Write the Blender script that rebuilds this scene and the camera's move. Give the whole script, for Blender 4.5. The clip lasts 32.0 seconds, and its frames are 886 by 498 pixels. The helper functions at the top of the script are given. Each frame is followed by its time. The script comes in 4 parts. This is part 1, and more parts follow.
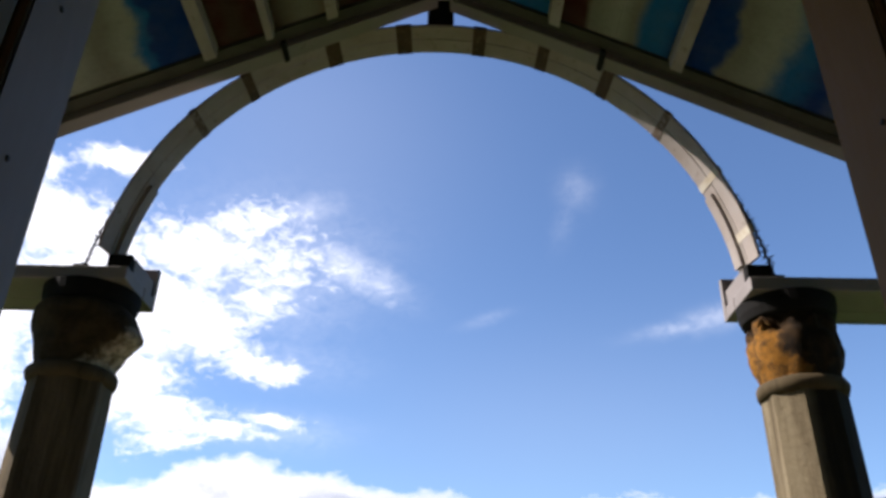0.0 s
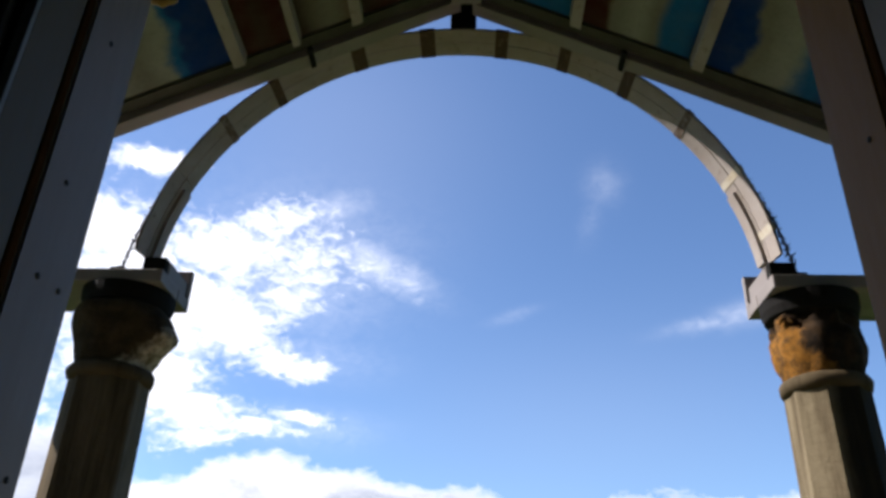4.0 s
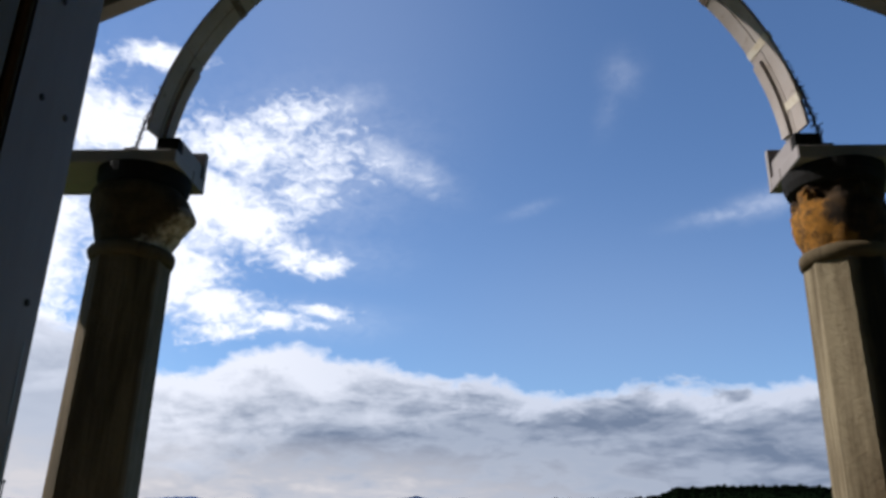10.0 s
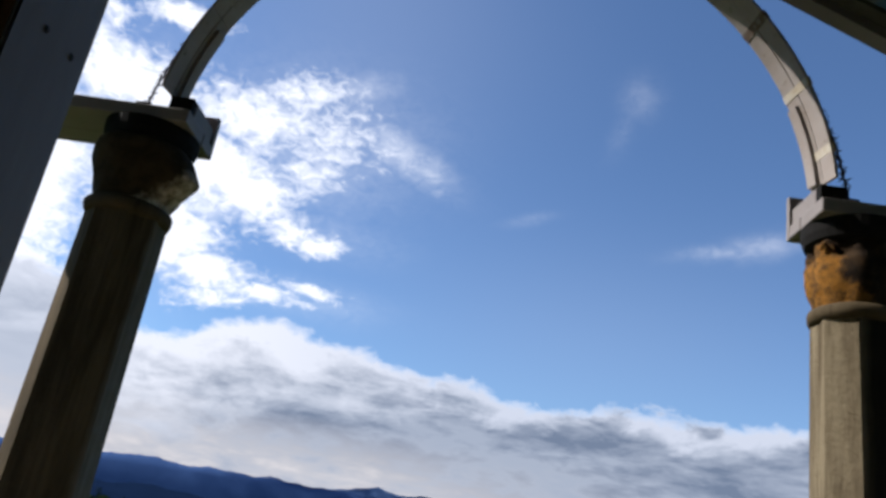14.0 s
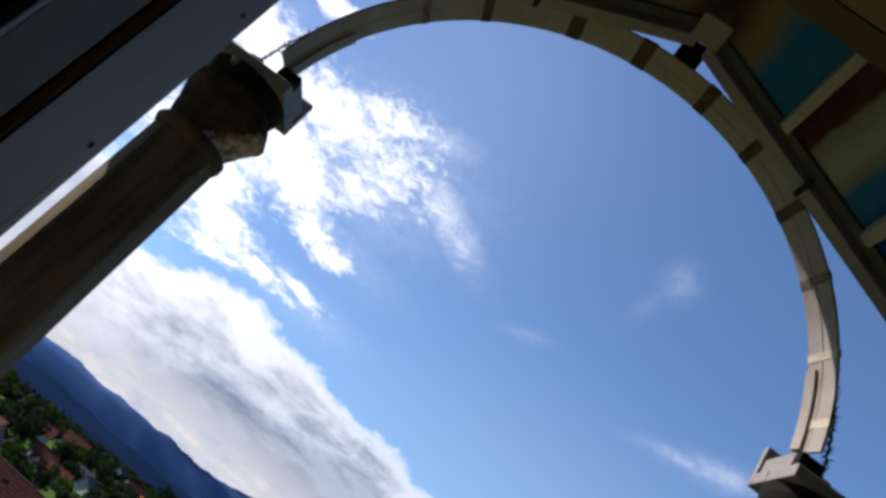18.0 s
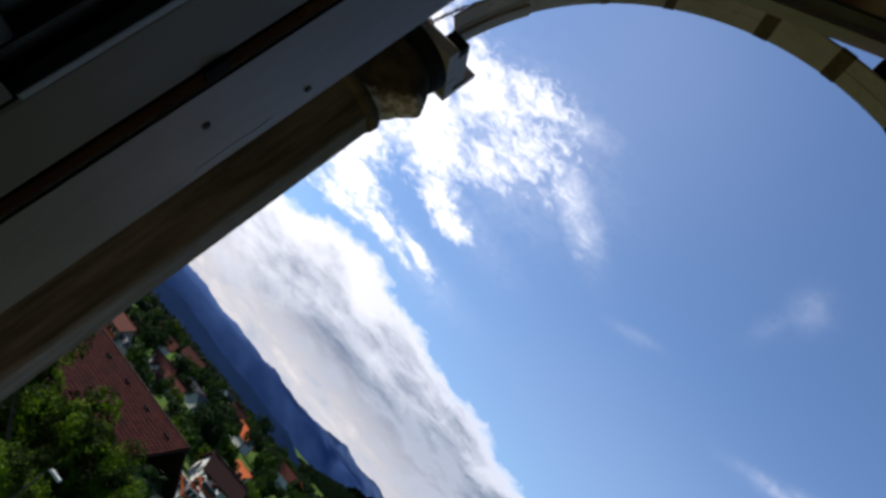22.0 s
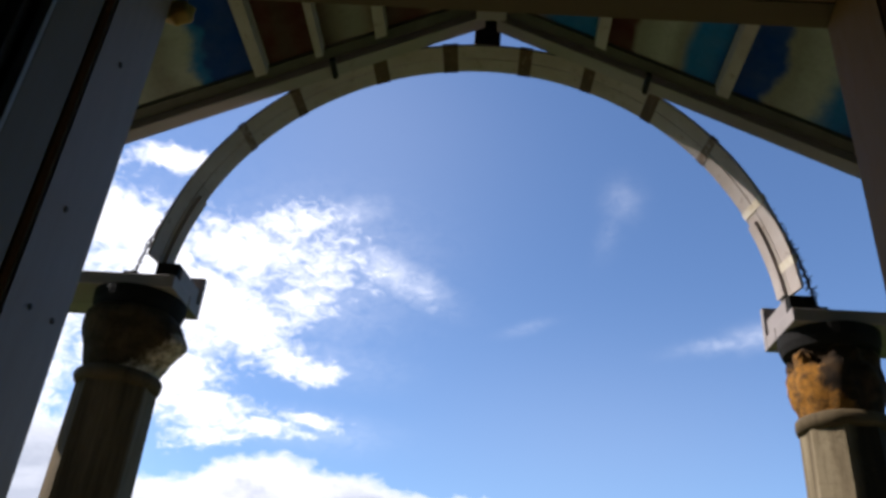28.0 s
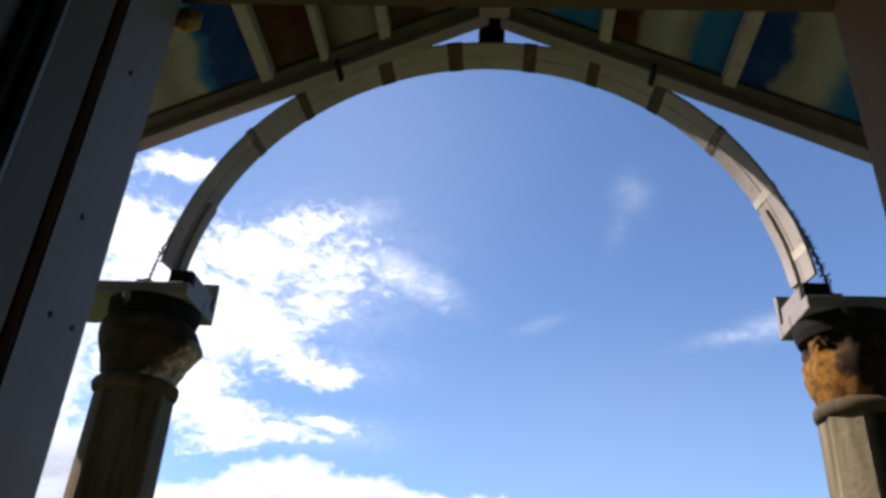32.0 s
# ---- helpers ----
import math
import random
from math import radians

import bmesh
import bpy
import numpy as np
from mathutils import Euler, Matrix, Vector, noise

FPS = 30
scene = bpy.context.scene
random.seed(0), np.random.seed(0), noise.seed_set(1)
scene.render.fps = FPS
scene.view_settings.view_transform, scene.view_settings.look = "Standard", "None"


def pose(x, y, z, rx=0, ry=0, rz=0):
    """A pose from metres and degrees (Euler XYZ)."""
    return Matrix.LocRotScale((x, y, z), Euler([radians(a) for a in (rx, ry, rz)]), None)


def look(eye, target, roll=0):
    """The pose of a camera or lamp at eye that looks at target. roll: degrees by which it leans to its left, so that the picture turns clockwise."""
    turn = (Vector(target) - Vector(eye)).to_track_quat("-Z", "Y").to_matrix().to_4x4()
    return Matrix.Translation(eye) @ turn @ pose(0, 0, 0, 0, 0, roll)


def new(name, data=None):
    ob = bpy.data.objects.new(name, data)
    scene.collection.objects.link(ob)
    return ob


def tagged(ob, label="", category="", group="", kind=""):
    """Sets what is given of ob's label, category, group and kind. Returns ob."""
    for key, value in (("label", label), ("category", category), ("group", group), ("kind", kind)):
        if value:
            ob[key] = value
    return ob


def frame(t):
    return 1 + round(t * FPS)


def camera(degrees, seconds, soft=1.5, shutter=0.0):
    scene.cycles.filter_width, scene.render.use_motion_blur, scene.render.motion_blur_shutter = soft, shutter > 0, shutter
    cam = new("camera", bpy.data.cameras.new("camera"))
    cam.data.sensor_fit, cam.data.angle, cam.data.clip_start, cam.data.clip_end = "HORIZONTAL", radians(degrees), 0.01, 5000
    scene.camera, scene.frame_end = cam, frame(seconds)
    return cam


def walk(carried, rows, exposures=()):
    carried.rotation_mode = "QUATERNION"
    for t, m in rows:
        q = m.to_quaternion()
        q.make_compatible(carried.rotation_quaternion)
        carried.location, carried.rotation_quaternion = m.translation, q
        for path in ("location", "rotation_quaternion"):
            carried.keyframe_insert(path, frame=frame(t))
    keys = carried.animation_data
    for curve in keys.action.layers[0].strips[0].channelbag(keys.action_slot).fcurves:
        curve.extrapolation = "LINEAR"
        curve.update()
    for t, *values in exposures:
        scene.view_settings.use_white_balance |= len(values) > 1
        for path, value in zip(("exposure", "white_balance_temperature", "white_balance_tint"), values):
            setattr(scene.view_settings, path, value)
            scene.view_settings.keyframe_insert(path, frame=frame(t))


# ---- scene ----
LENS = 59.32
# seconds, eye x y z, yaw to the left, pitch up, roll
PATH = [
    (0, 0.0404, 0.0416, 1.6132, 0.779, 28.295, 1.285),
    (0.5, 0.0380, 0.0406, 1.6265, 1.091, 28.523, 1.327),
    (1, 0.0403, 0.0233, 1.6288, 1.408, 28.766, 1.508),
    (1.5, 0.0437, 0.0010, 1.6175, 1.622, 28.801, 1.666),
    (2, 0.0452, -0.0060, 1.6112, 2.350, 29.083, 1.897),
    (2.5, 0.0454, 0.0089, 1.6146, 2.712, 29.107, 2.037),
    (3, 0.0465, -0.0068, 1.6116, 2.905, 28.825, 1.963),
    (3.5, 0.0484, -0.0066, 1.6057, 2.977, 28.459, 1.900),
    (5.5, 0.0465, 0.0027, 1.5917, 3.083, 26.167, 1.720),
    (6, 0.0481, 0.0039, 1.5872, 3.136, 25.596, 1.703),
    (6.5, 0.0461, 0.0114, 1.5847, 3.269, 25.079, 1.734),
    (7, 0.0453, 0.0288, 1.5837, 3.369, 24.498, 1.970),
    (7.5, 0.0429, 0.0229, 1.5793, 3.490, 23.796, 1.788),
    (8, 0.0390, 0.0283, 1.5790, 3.546, 23.104, 1.627),
    (8.5, 0.0392, 0.0318, 1.5745, 3.692, 22.456, 1.651),
    (9, 0.0388, 0.0358, 1.5697, 3.774, 21.718, 1.606),
    (9.5, 0.0407, 0.0366, 1.5659, 3.852, 20.923, 1.622),
    (10, 0.0427, 0.0350, 1.5632, 3.986, 20.231, 1.498),
    (10.5, 0.0421, 0.0399, 1.5622, 3.981, 19.682, 1.440),
    (11, 0.0443, 0.0424, 1.5580, 4.105, 19.309, 1.436),
    (11.5, 0.0459, 0.0436, 1.5593, 4.205, 19.028, 1.440),
    (12, 0.0476, 0.0489, 1.5607, 4.234, 18.898, 1.500),
    (12.5, 0.0400, 0.0543, 1.5666, 4.528, 18.877, 1.318),
    (13, 0.0365, 0.0690, 1.5715, 4.790, 18.945, 2.150),
    (13.5, 0.0266, 0.0781, 1.5822, 4.397, 19.298, 4.733),
    (14, 0.0172, 0.0885, 1.5912, 3.690, 20.120, 9.560),
    (14.5, 0.0148, 0.0854, 1.6006, 3.290, 20.655, 14.878),
    (16.5, -0.0061, 0.0820, 1.5956, 4.508, 24.764, 32.569),
    (17, 0.0006, 0.0749, 1.5935, 5.223, 24.665, 35.340),
    (17.5, 0.0010, 0.0700, 1.5885, 5.955, 24.520, 37.700),
    (18, 0.0000, 0.0615, 1.5832, 6.741, 24.382, 39.839),
    (18.5, -0.0048, 0.0660, 1.5890, 7.553, 24.163, 42.271),
    (19, -0.0194, 0.0838, 1.5949, 8.296, 23.595, 44.780),
    (19.5, -0.0275, 0.0958, 1.5922, 8.750, 22.766, 47.175),
    (20, -0.0303, 0.1022, 1.5868, 8.744, 21.408, 48.886),
    (20.5, -0.0439, 0.1155, 1.5829, 8.862, 19.959, 49.657),
    (21, -0.0561, 0.1311, 1.5794, 9.698, 18.669, 49.968),
    (21.5, -0.0581, 0.1261, 1.5769, 10.821, 17.712, 50.353),
    (22, -0.0552, 0.1149, 1.5724, 12.009, 16.916, 50.972),
    (22.5, -0.0592, 0.1117, 1.5686, 13.009, 16.248, 51.292),
    (23, -0.0581, 0.0962, 1.5636, 13.882, 15.699, 51.288),
    (23.5, -0.0476, 0.0755, 1.5557, 13.993, 15.980, 51.258),
    (24, -0.0290, 0.0611, 1.5750, 11.325, 19.595, 50.309),
    (24.5, -0.0127, 0.0659, 1.5922, 8.178, 24.008, 47.493),
    (26.5, 0.0269, -0.0054, 1.5947, 6.230, 23.987, 38.331),
    (27, 0.0448, 0.0105, 1.6281, 3.547, 26.367, 19.822),
    (27.5, 0.0571, 0.0140, 1.6239, 3.506, 25.992, 6.930),
    (28, 0.0506, 0.0049, 1.6350, 4.395, 28.590, 4.905),
    (28.5, 0.0458, -0.0037, 1.6464, 4.617, 30.272, 4.623),
    (29, 0.0464, -0.0072, 1.6488, 4.723, 29.971, 4.271),
    (29.5, 0.0476, 0.0029, 1.6442, 4.873, 28.663, 3.845),
    (30, 0.0470, 0.0094, 1.6394, 4.917, 27.843, 3.602),
    (30.5, 0.0482, 0.0066, 1.6383, 5.009, 28.189, 3.712),
    (31, 0.0498, 0.0011, 1.6404, 5.106, 28.536, 3.703),
    (31.5, 0.0507, 0.0024, 1.6352, 5.179, 28.577, 3.701),
    (32, 0.0491, 0.0030, 1.6308, 5.244, 28.506, 3.494),
]
EXPOSURE, SKY, SUN, SKY_AIR = 0.75, 0.082, 5.0, (1.0, 0.25, 5.2)
STOPS = [(0.0, 0.38), (3.5, 0.38), (6.0, 0.2), (9.0, -0.08), (13.0, -0.1), (14.5, 0.0), (17.0, 0.16), (19.0, 0.18), (21.0, 0.1), (23.0, 0.2), (26.5, 0.2), (28.0, 0.28), (29.0, 0.42), (30.5, 0.36), (32.0, 0.42)]
# seconds, kelvin, tint of the white balance
BALANCE = [(0.0, 6250, 15), (6.0, 6100, 13), (9.0, 6020, 11.5), (13.0, 6000, 11.5), (17.0, 6070, 12.5), (22.0, 6210, 13.5), (24.0, 6200, 13.5), (28.0, 6150, 14.5), (32.0, 6200, 15)]
# clouds: degrees right and up, half widths, turn, density
UPPER = [(-27.2, 31.3, 3.6, 1.0, 9, 1.0), (-31.8, 29.9, 1.8, 0.8, 0, 0.75), (-31.0, 26.4, 3.4, 2.4, 0, 1.2), (-27.2, 24.8, 4.0, 3.2, 0, 1.25), (-20.5, 26.4, 5.0, 2.8, 8, 0.86)]
MIDDLE = [(-23.4, 22.0, 5.0, 3.2, 0, 1.35), (-19.8, 21.2, 4.2, 1.7, -3, 1.25), (-14.4, 26.2, 5.0, 3.0, 10, 0.62), (-17.2, 28.7, 4.8, 1.7, 12, 0.66), (-15.2, 23.6, 3.8, 2.0, 18, 0.68), (-10.8, 26.6, 2.6, 1.0, -20, 0.38), (-16.2, 19.1, 3.4, 1.0, -4, 0.95), (-13.2, 18.7, 1.9, 1.0, 0, 1.05)]
LOWER = [(-25.0, 17.0, 5.2, 2.6, 0, 1.3), (-20.4, 15.4, 3.8, 1.5, -10, 1.2), (-16.6, 14.4, 2.6, 0.75, -10, 0.95), (-12.8, 15.2, 2.6, 0.55, 2, 0.9), (-14.4, 13.8, 2.2, 0.45, 0, 0.68), (-22.4, 12.5, 1.2, 0.5, 0, 0.6), (-19.8, 13.5, 3.0, 0.8, 10, 0.88), (-33.5, 18.0, 3.8, 7.0, 0, 1.1), (-34.0, 12.0, 6.0, 2.6, 0, 1.0)]
# thin veils, drawn softly
VEILS = [(10.6, 32.4, 1.4, 1.4, -20, 0.115), (9.5, 30.2, 0.8, 1.8, -24, 0.065), (17.6, 21.9, 3.0, 0.50, 7, 0.24), (20.2, 22.3, 2.4, 0.72, 7, 0.30), (2.7, 23.1, 1.9, 0.40, 14, 0.09), (-8.8, 26.6, 4.2, 1.3, -20, 0.58), (-5.8, 25.3, 1.6, 0.7, -28, 0.45),
         (-13.4, 30.0, 3.4, 1.0, 16, 0.42), (-4.9, 24.1, 0.6, 0.35, 0, 0.3), (-16.5, 25.4, 8.0, 4.4, 8, 0.36), (-13, 19.5, 5.0, 1.6, 0, 0.16), (-13, 14.6, 5.0, 1.2, 0, 0.18), (-29, 21, 7, 7, 0, 0.4)]
# even thin haze high up and low down
HAZE = [(-14, 36, 15, 10, 0, 0.075), (8, 15, 18, 7, 0, 0.05)]
# the upper edge of the low bank: degrees right, degrees up
BANK = [(-60, 13.0), (-32, 13.0), (-28.6, 12.6), (-26.4, 11.0), (-23.6, 10.3), (-20.9, 10.7), (-19.2, 11.8), (-17.2, 12.7), (-14.6, 12.8), (-12, 12.3), (-9.3, 11.9), (-5, 11.1), (0.9, 10.9), (2.4, 10.0), (7.2, 9.8), (10.4, 10.5), (12.6, 10.6), (16, 10.1), (22, 10.4), (60, 10.6)]
CLOUD_WHITE, CLOUD_RIM, CLOUD_DULL = (0.66, 0.66, 0.68), (0.57, 0.57, 0.59), (0.39, 0.41, 0.46)
CLOUD_MID, CLOUD_GREY, CLOUD_CREAM = (0.258, 0.284, 0.332), (0.118, 0.146, 0.198), (0.45, 0.425, 0.415)
SCREWS_L = [(0.466, 2.039), (0.462, 1.902), (0.461, 1.826), (0.499, 1.832), (0.502, 1.698), (0.464, 1.634), (0.468, 1.50)]
SCREWS_R = [(0.456, 1.937)]
cam = camera(LENS, 32.0, soft=3.2)


def row(t, x, y, z, yaw, pitch, roll):
    a, b = radians(yaw), radians(pitch)
    ahead = Vector((-math.sin(a) * math.cos(b), math.cos(a) * math.cos(b), math.sin(b)))
    return t, look((x, y, z), Vector((x, y, z)) + ahead, roll)


def between(table, t, k):
    """Column k of a table at t seconds."""
    return float(np.interp(t, [r[0] for r in table], [r[k] for r in table]))


TIMES = sorted({r[0] for r in STOPS} | {r[0] for r in BALANCE})
walk(cam, [row(*r) for r in PATH], exposures=[(t, EXPOSURE + between(STOPS, t, 1), between(BALANCE, t, 1), between(BALANCE, t, 2)) for t in TIMES])

# ---- light ----
SUN_AZ, SUN_EL = -82.0, 40.0      # degrees to the right of straight ahead, and up
world = bpy.data.worlds.new("sky")
scene.world = world
world.use_nodes = True
wn = world.node_tree
sky = wn.nodes.new("ShaderNodeTexSky")
sky.sky_type = "NISHITA"
sky.sun_disc = False
sky.sun_elevation = radians(SUN_EL)
sky.sun_rotation = radians(SUN_AZ)
sky.altitude = 300
sky.air_density, sky.dust_density, sky.ozone_density = SKY_AIR
wn.nodes["Background"].inputs["Strength"].default_value = SKY
wn.links.new(sky.outputs[0], wn.nodes["Background"].inputs["Color"])
sun = new("sun", bpy.data.lights.new("sun", "SUN"))
sun.data.energy, sun.data.angle, sun.data.color = SUN, radians(0.6), (1.0, 0.93, 0.82)
toward = Vector((math.sin(radians(SUN_AZ)) * math.cos(radians(SUN_EL)), math.cos(radians(SUN_AZ)) * math.cos(radians(SUN_EL)), math.sin(radians(SUN_EL))))
sun.matrix_world = look((0, 0, 30), Vector((0, 0, 30)) - toward)

# ---- materials ----
class Nodes:
    """Short hand for building a node tree."""

    def __init__(self, name):
        self.mat = bpy.data.materials.new(name)
        self.mat.use_nodes = True
        self.t = self.mat.node_tree
        self.bsdf = self.t.nodes["Principled BSDF"]
        self.out = self.t.nodes["Material Output"]

    def add(self, kind, **values):
        n = self.t.nodes.new(kind)
        for k, v in values.items():
            n.inputs[k].default_value = v
        return n

    def link(self, a, b):
        self.t.links.new(a, b)

    def math(self, op, a, b=0.0, clamp=False):
        n = self.t.nodes.new("ShaderNodeMath")
        n.operation, n.use_clamp = op, clamp
        for i, v in enumerate((a, b)):
            if isinstance(v, (int, float)):
                n.inputs[i].default_value = v
            else:
                self.link(v, n.inputs[i])
        return n.outputs[0]

    def mix(self, fac, a, b):
        n = self.t.nodes.new("ShaderNodeMix")
        n.data_type = "RGBA"
        for i, v in ((0, fac), (6, a), (7, b)):
            if isinstance(v, tuple):
                n.inputs[i].default_value = (*v[:3], 1)
            elif isinstance(v, (int, float)):
                n.inputs[i].default_value = v
            else:
                self.link(v, n.inputs[i])
        return n.outputs[2]

    def coord(self, scale=(1, 1, 1), kind="Object"):
        c = self.t.nodes.new("ShaderNodeTexCoord")
        m = self.t.nodes.new("ShaderNodeMapping")
        m.inputs["Scale"].default_value = scale
        self.link(c.outputs[kind], m.inputs[0])
        return m.outputs[0]

    def noise(self, vec, scale, detail=5.0, rough=0.55, distort=0.0):
        n = self.add("ShaderNodeTexNoise", Scale=scale, Detail=detail, Roughness=rough, Distortion=distort)
        self.link(vec, n.inputs["Vector"])
        return n.outputs["Fac"]

    def ramp(self, fac, lo, hi):
        n = self.t.nodes.new("ShaderNodeMapRange")
        n.inputs["From Min"].default_value, n.inputs["From Max"].default_value = lo, hi
        self.link(fac, n.inputs["Value"])
        return n.outputs["Result"]

    def bump(self, height, strength, distance):
        n = self.add("ShaderNodeBump", Strength=strength, Distance=distance)
        self.link(height, n.inputs["Height"])
        self.link(n.outputs[0], self.bsdf.inputs["Normal"])


def surface(name, base, second, rough=0.7, big=3.0, fine=40.0, stretch=(1, 1, 1), bump=0.3, depth=0.004, wear=None, wear_at=(0.6, 0.7), metal=0.0, varied=0.0, gloss=0.4):
    """A matt surface whose colour wanders between two tones, with fine grain, relief and worn patches."""
    n = Nodes(name)
    c = n.coord(stretch)
    a = n.ramp(n.noise(c, big), 0.35, 0.65)
    b = n.noise(c, fine, 8.0, 0.65)
    tone = n.mix(a, base, second)
    grain = n.mix(n.ramp(b, 0.3, 0.7), tuple(v * 0.82 for v in base), tuple(min(1, v * 1.12) for v in second))
    col = n.mix(0.4, tone, grain)
    if wear:
        w = n.ramp(n.noise(n.coord(stretch), big * 3.1, 9.0, 0.7), *wear_at)
        col = n.mix(w, col, wear)
    if varied:
        info = n.t.nodes.new("ShaderNodeObjectInfo")
        hsv = n.t.nodes.new("ShaderNodeHueSaturation")
        n.link(n.math("ADD", n.math("MULTIPLY", info.outputs["Random"], varied), 1 - varied / 2), hsv.inputs["Value"])
        n.link(col, hsv.inputs["Color"])
        col = hsv.outputs[0]
    n.link(col, n.bsdf.inputs["Base Color"])
    n.link(n.math("ADD", n.math("MULTIPLY", b, 0.25), rough - 0.12), n.bsdf.inputs["Roughness"])
    n.bsdf.inputs["Metallic"].default_value = metal
    n.bsdf.inputs["Specular IOR Level"].default_value = gloss
    n.bump(b, bump, depth)
    return n.mat


M = {}
M["white_wood"] = surface("white_wood", (0.205, 0.178, 0.168), (0.156, 0.132, 0.120), 0.6, 6, 60, (1, 1, 1), 0.35, 0.002, (0.068, 0.053, 0.039), (0.64, 0.78))
M["arch_paint"] = surface("arch_paint", (0.285, 0.248, 0.228), (0.210, 0.168, 0.142), 0.65, 9, 70, (1, 1, 1), 0.4, 0.002, (0.125, 0.082, 0.050), (0.58, 0.74))
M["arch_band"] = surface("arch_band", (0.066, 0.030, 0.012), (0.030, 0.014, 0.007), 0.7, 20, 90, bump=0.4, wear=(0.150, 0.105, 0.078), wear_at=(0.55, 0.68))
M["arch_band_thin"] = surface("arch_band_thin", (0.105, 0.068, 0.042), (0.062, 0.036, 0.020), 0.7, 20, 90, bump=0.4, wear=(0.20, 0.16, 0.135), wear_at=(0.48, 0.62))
M["frame_paint"] = surface("frame_paint", (0.184, 0.154, 0.132), (0.134, 0.112, 0.096), 0.45, 5, 80, (1, 1, 0.3), 0.3, 0.0015, (0.045, 0.036, 0.030), (0.63, 0.74), gloss=0.08)
M["dark_edge"] = surface("dark_edge", (0.078, 0.074, 0.056), (0.045, 0.043, 0.033), 0.8, 8, 60, gloss=0.1)
M["screw"] = surface("screw", (0.050, 0.045, 0.042), (0.035, 0.032, 0.030), 0.6, 200, 400, gloss=0.2)
M["leaf_paint"] = surface("leaf_paint", (0.122, 0.106, 0.078), (0.092, 0.079, 0.057), 0.45, 4, 60, (1, 1, 0.3), 0.25, 0.0015, gloss=0.06)
M["bevel_paint"] = surface("bevel_paint", (0.16, 0.17, 0.17), (0.11, 0.12, 0.12), 0.5, 9, 60)
# Frame paint for the right jamb, browned to carry warm bounce light.
M["frame_bounce"] = surface("frame_bounce", (0.175, 0.092, 0.024), (0.125, 0.066, 0.017), 0.5, 5, 80, (1, 1, 0.3), 0.3, 0.0015, (0.06, 0.045, 0.03), (0.70, 0.82), gloss=0.03)
M["bead_paint"] = surface("bead_paint", (0.045, 0.035, 0.03), (0.03, 0.025, 0.02), 0.5, 8, 60)
M["seal"] = surface("seal", (0.056, 0.021, 0.004), (0.024, 0.009, 0.002), 0.85, 12, 60, wear=(0.085, 0.040, 0.010), wear_at=(0.60, 0.74), gloss=0.02)
M["head_wood"] = surface("head_wood", (0.150, 0.088, 0.034), (0.104, 0.060, 0.022), 0.6, 5, 60, (0.15, 1, 1), 0.4, 0.002, (0.064, 0.040, 0.016), (0.66, 0.78))
M["head_lip"] = surface("head_lip", (0.088, 0.068, 0.038), (0.060, 0.046, 0.026), 0.7, 6, 60, (0.2, 1, 1), 0.4, 0.002, (0.040, 0.030, 0.016), (0.6, 0.75), gloss=0.1)
M["stone"] = surface("stone", (0.088, 0.064, 0.035), (0.044, 0.032, 0.017), 0.85, 9, 70, (1, 1, 0.12), 0.6, 0.004, (0.030, 0.021, 0.011), (0.54, 0.68), gloss=0.1)


def patched(name, ground_tone, stain, crust_or_light, crust_or_light_dark, lean, edge, ragged=0.12, stretch=(1, 1, 1)):
    """Old carved stone: weathered body, one side recoloured in ragged patches, as growth or as painted light and shade.
    """
    n = Nodes(name)
    c = n.coord()
    grainy = n.coord(stretch)
    sep = n.t.nodes.new("ShaderNodeSeparateXYZ")
    n.link(c, sep.inputs[0])
    body = n.mix(n.ramp(n.noise(grainy, 22, 7, 0.65), 0.38, 0.62), ground_tone, stain)
    crust_or_light_mix = n.mix(n.ramp(n.noise(grainy, 34, 8, 0.7), 0.4, 0.62), crust_or_light, crust_or_light_dark)
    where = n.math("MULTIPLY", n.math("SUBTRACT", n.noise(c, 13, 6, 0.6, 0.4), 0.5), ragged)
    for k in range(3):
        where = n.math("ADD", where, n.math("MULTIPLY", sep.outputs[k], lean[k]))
    col = n.mix(n.ramp(where, edge, edge + 0.025), body, crust_or_light_mix)
    n.link(col, n.bsdf.inputs["Base Color"])
    n.bsdf.inputs["Roughness"].default_value = 0.92
    n.bsdf.inputs["Specular IOR Level"].default_value = 0.1
    n.bump(n.math("ADD", n.noise(c, 60, 8, 0.7), n.noise(c, 17, 4, 0.6)), 0.7, 0.007)
    return n.mat


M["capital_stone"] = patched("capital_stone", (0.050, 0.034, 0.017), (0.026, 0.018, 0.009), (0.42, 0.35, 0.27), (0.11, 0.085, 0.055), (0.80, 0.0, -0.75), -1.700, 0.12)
# Lichen held to the sunlit side; the shaded rest is painted almost black.
M["lichen_sunside_stone"] = patched("lichen_sunside_stone", (0.040, 0.023, 0.010), (0.012, 0.008, 0.005), (0.23, 0.102, 0.016), (0.060, 0.032, 0.012), (-1.0, 0.0, -0.55), -1.262, 0.20)
# Skylight on the right-hand facet is painted in as paler stone.
M["brown_shaft_skylit"] = patched("brown_shaft_skylit", (0.092, 0.066, 0.035), (0.040, 0.029, 0.015), (0.22, 0.205, 0.180), (0.13, 0.120, 0.100), (1.0, 0.0, 0.0), 0.094, 0.012, (1, 1, 0.10))
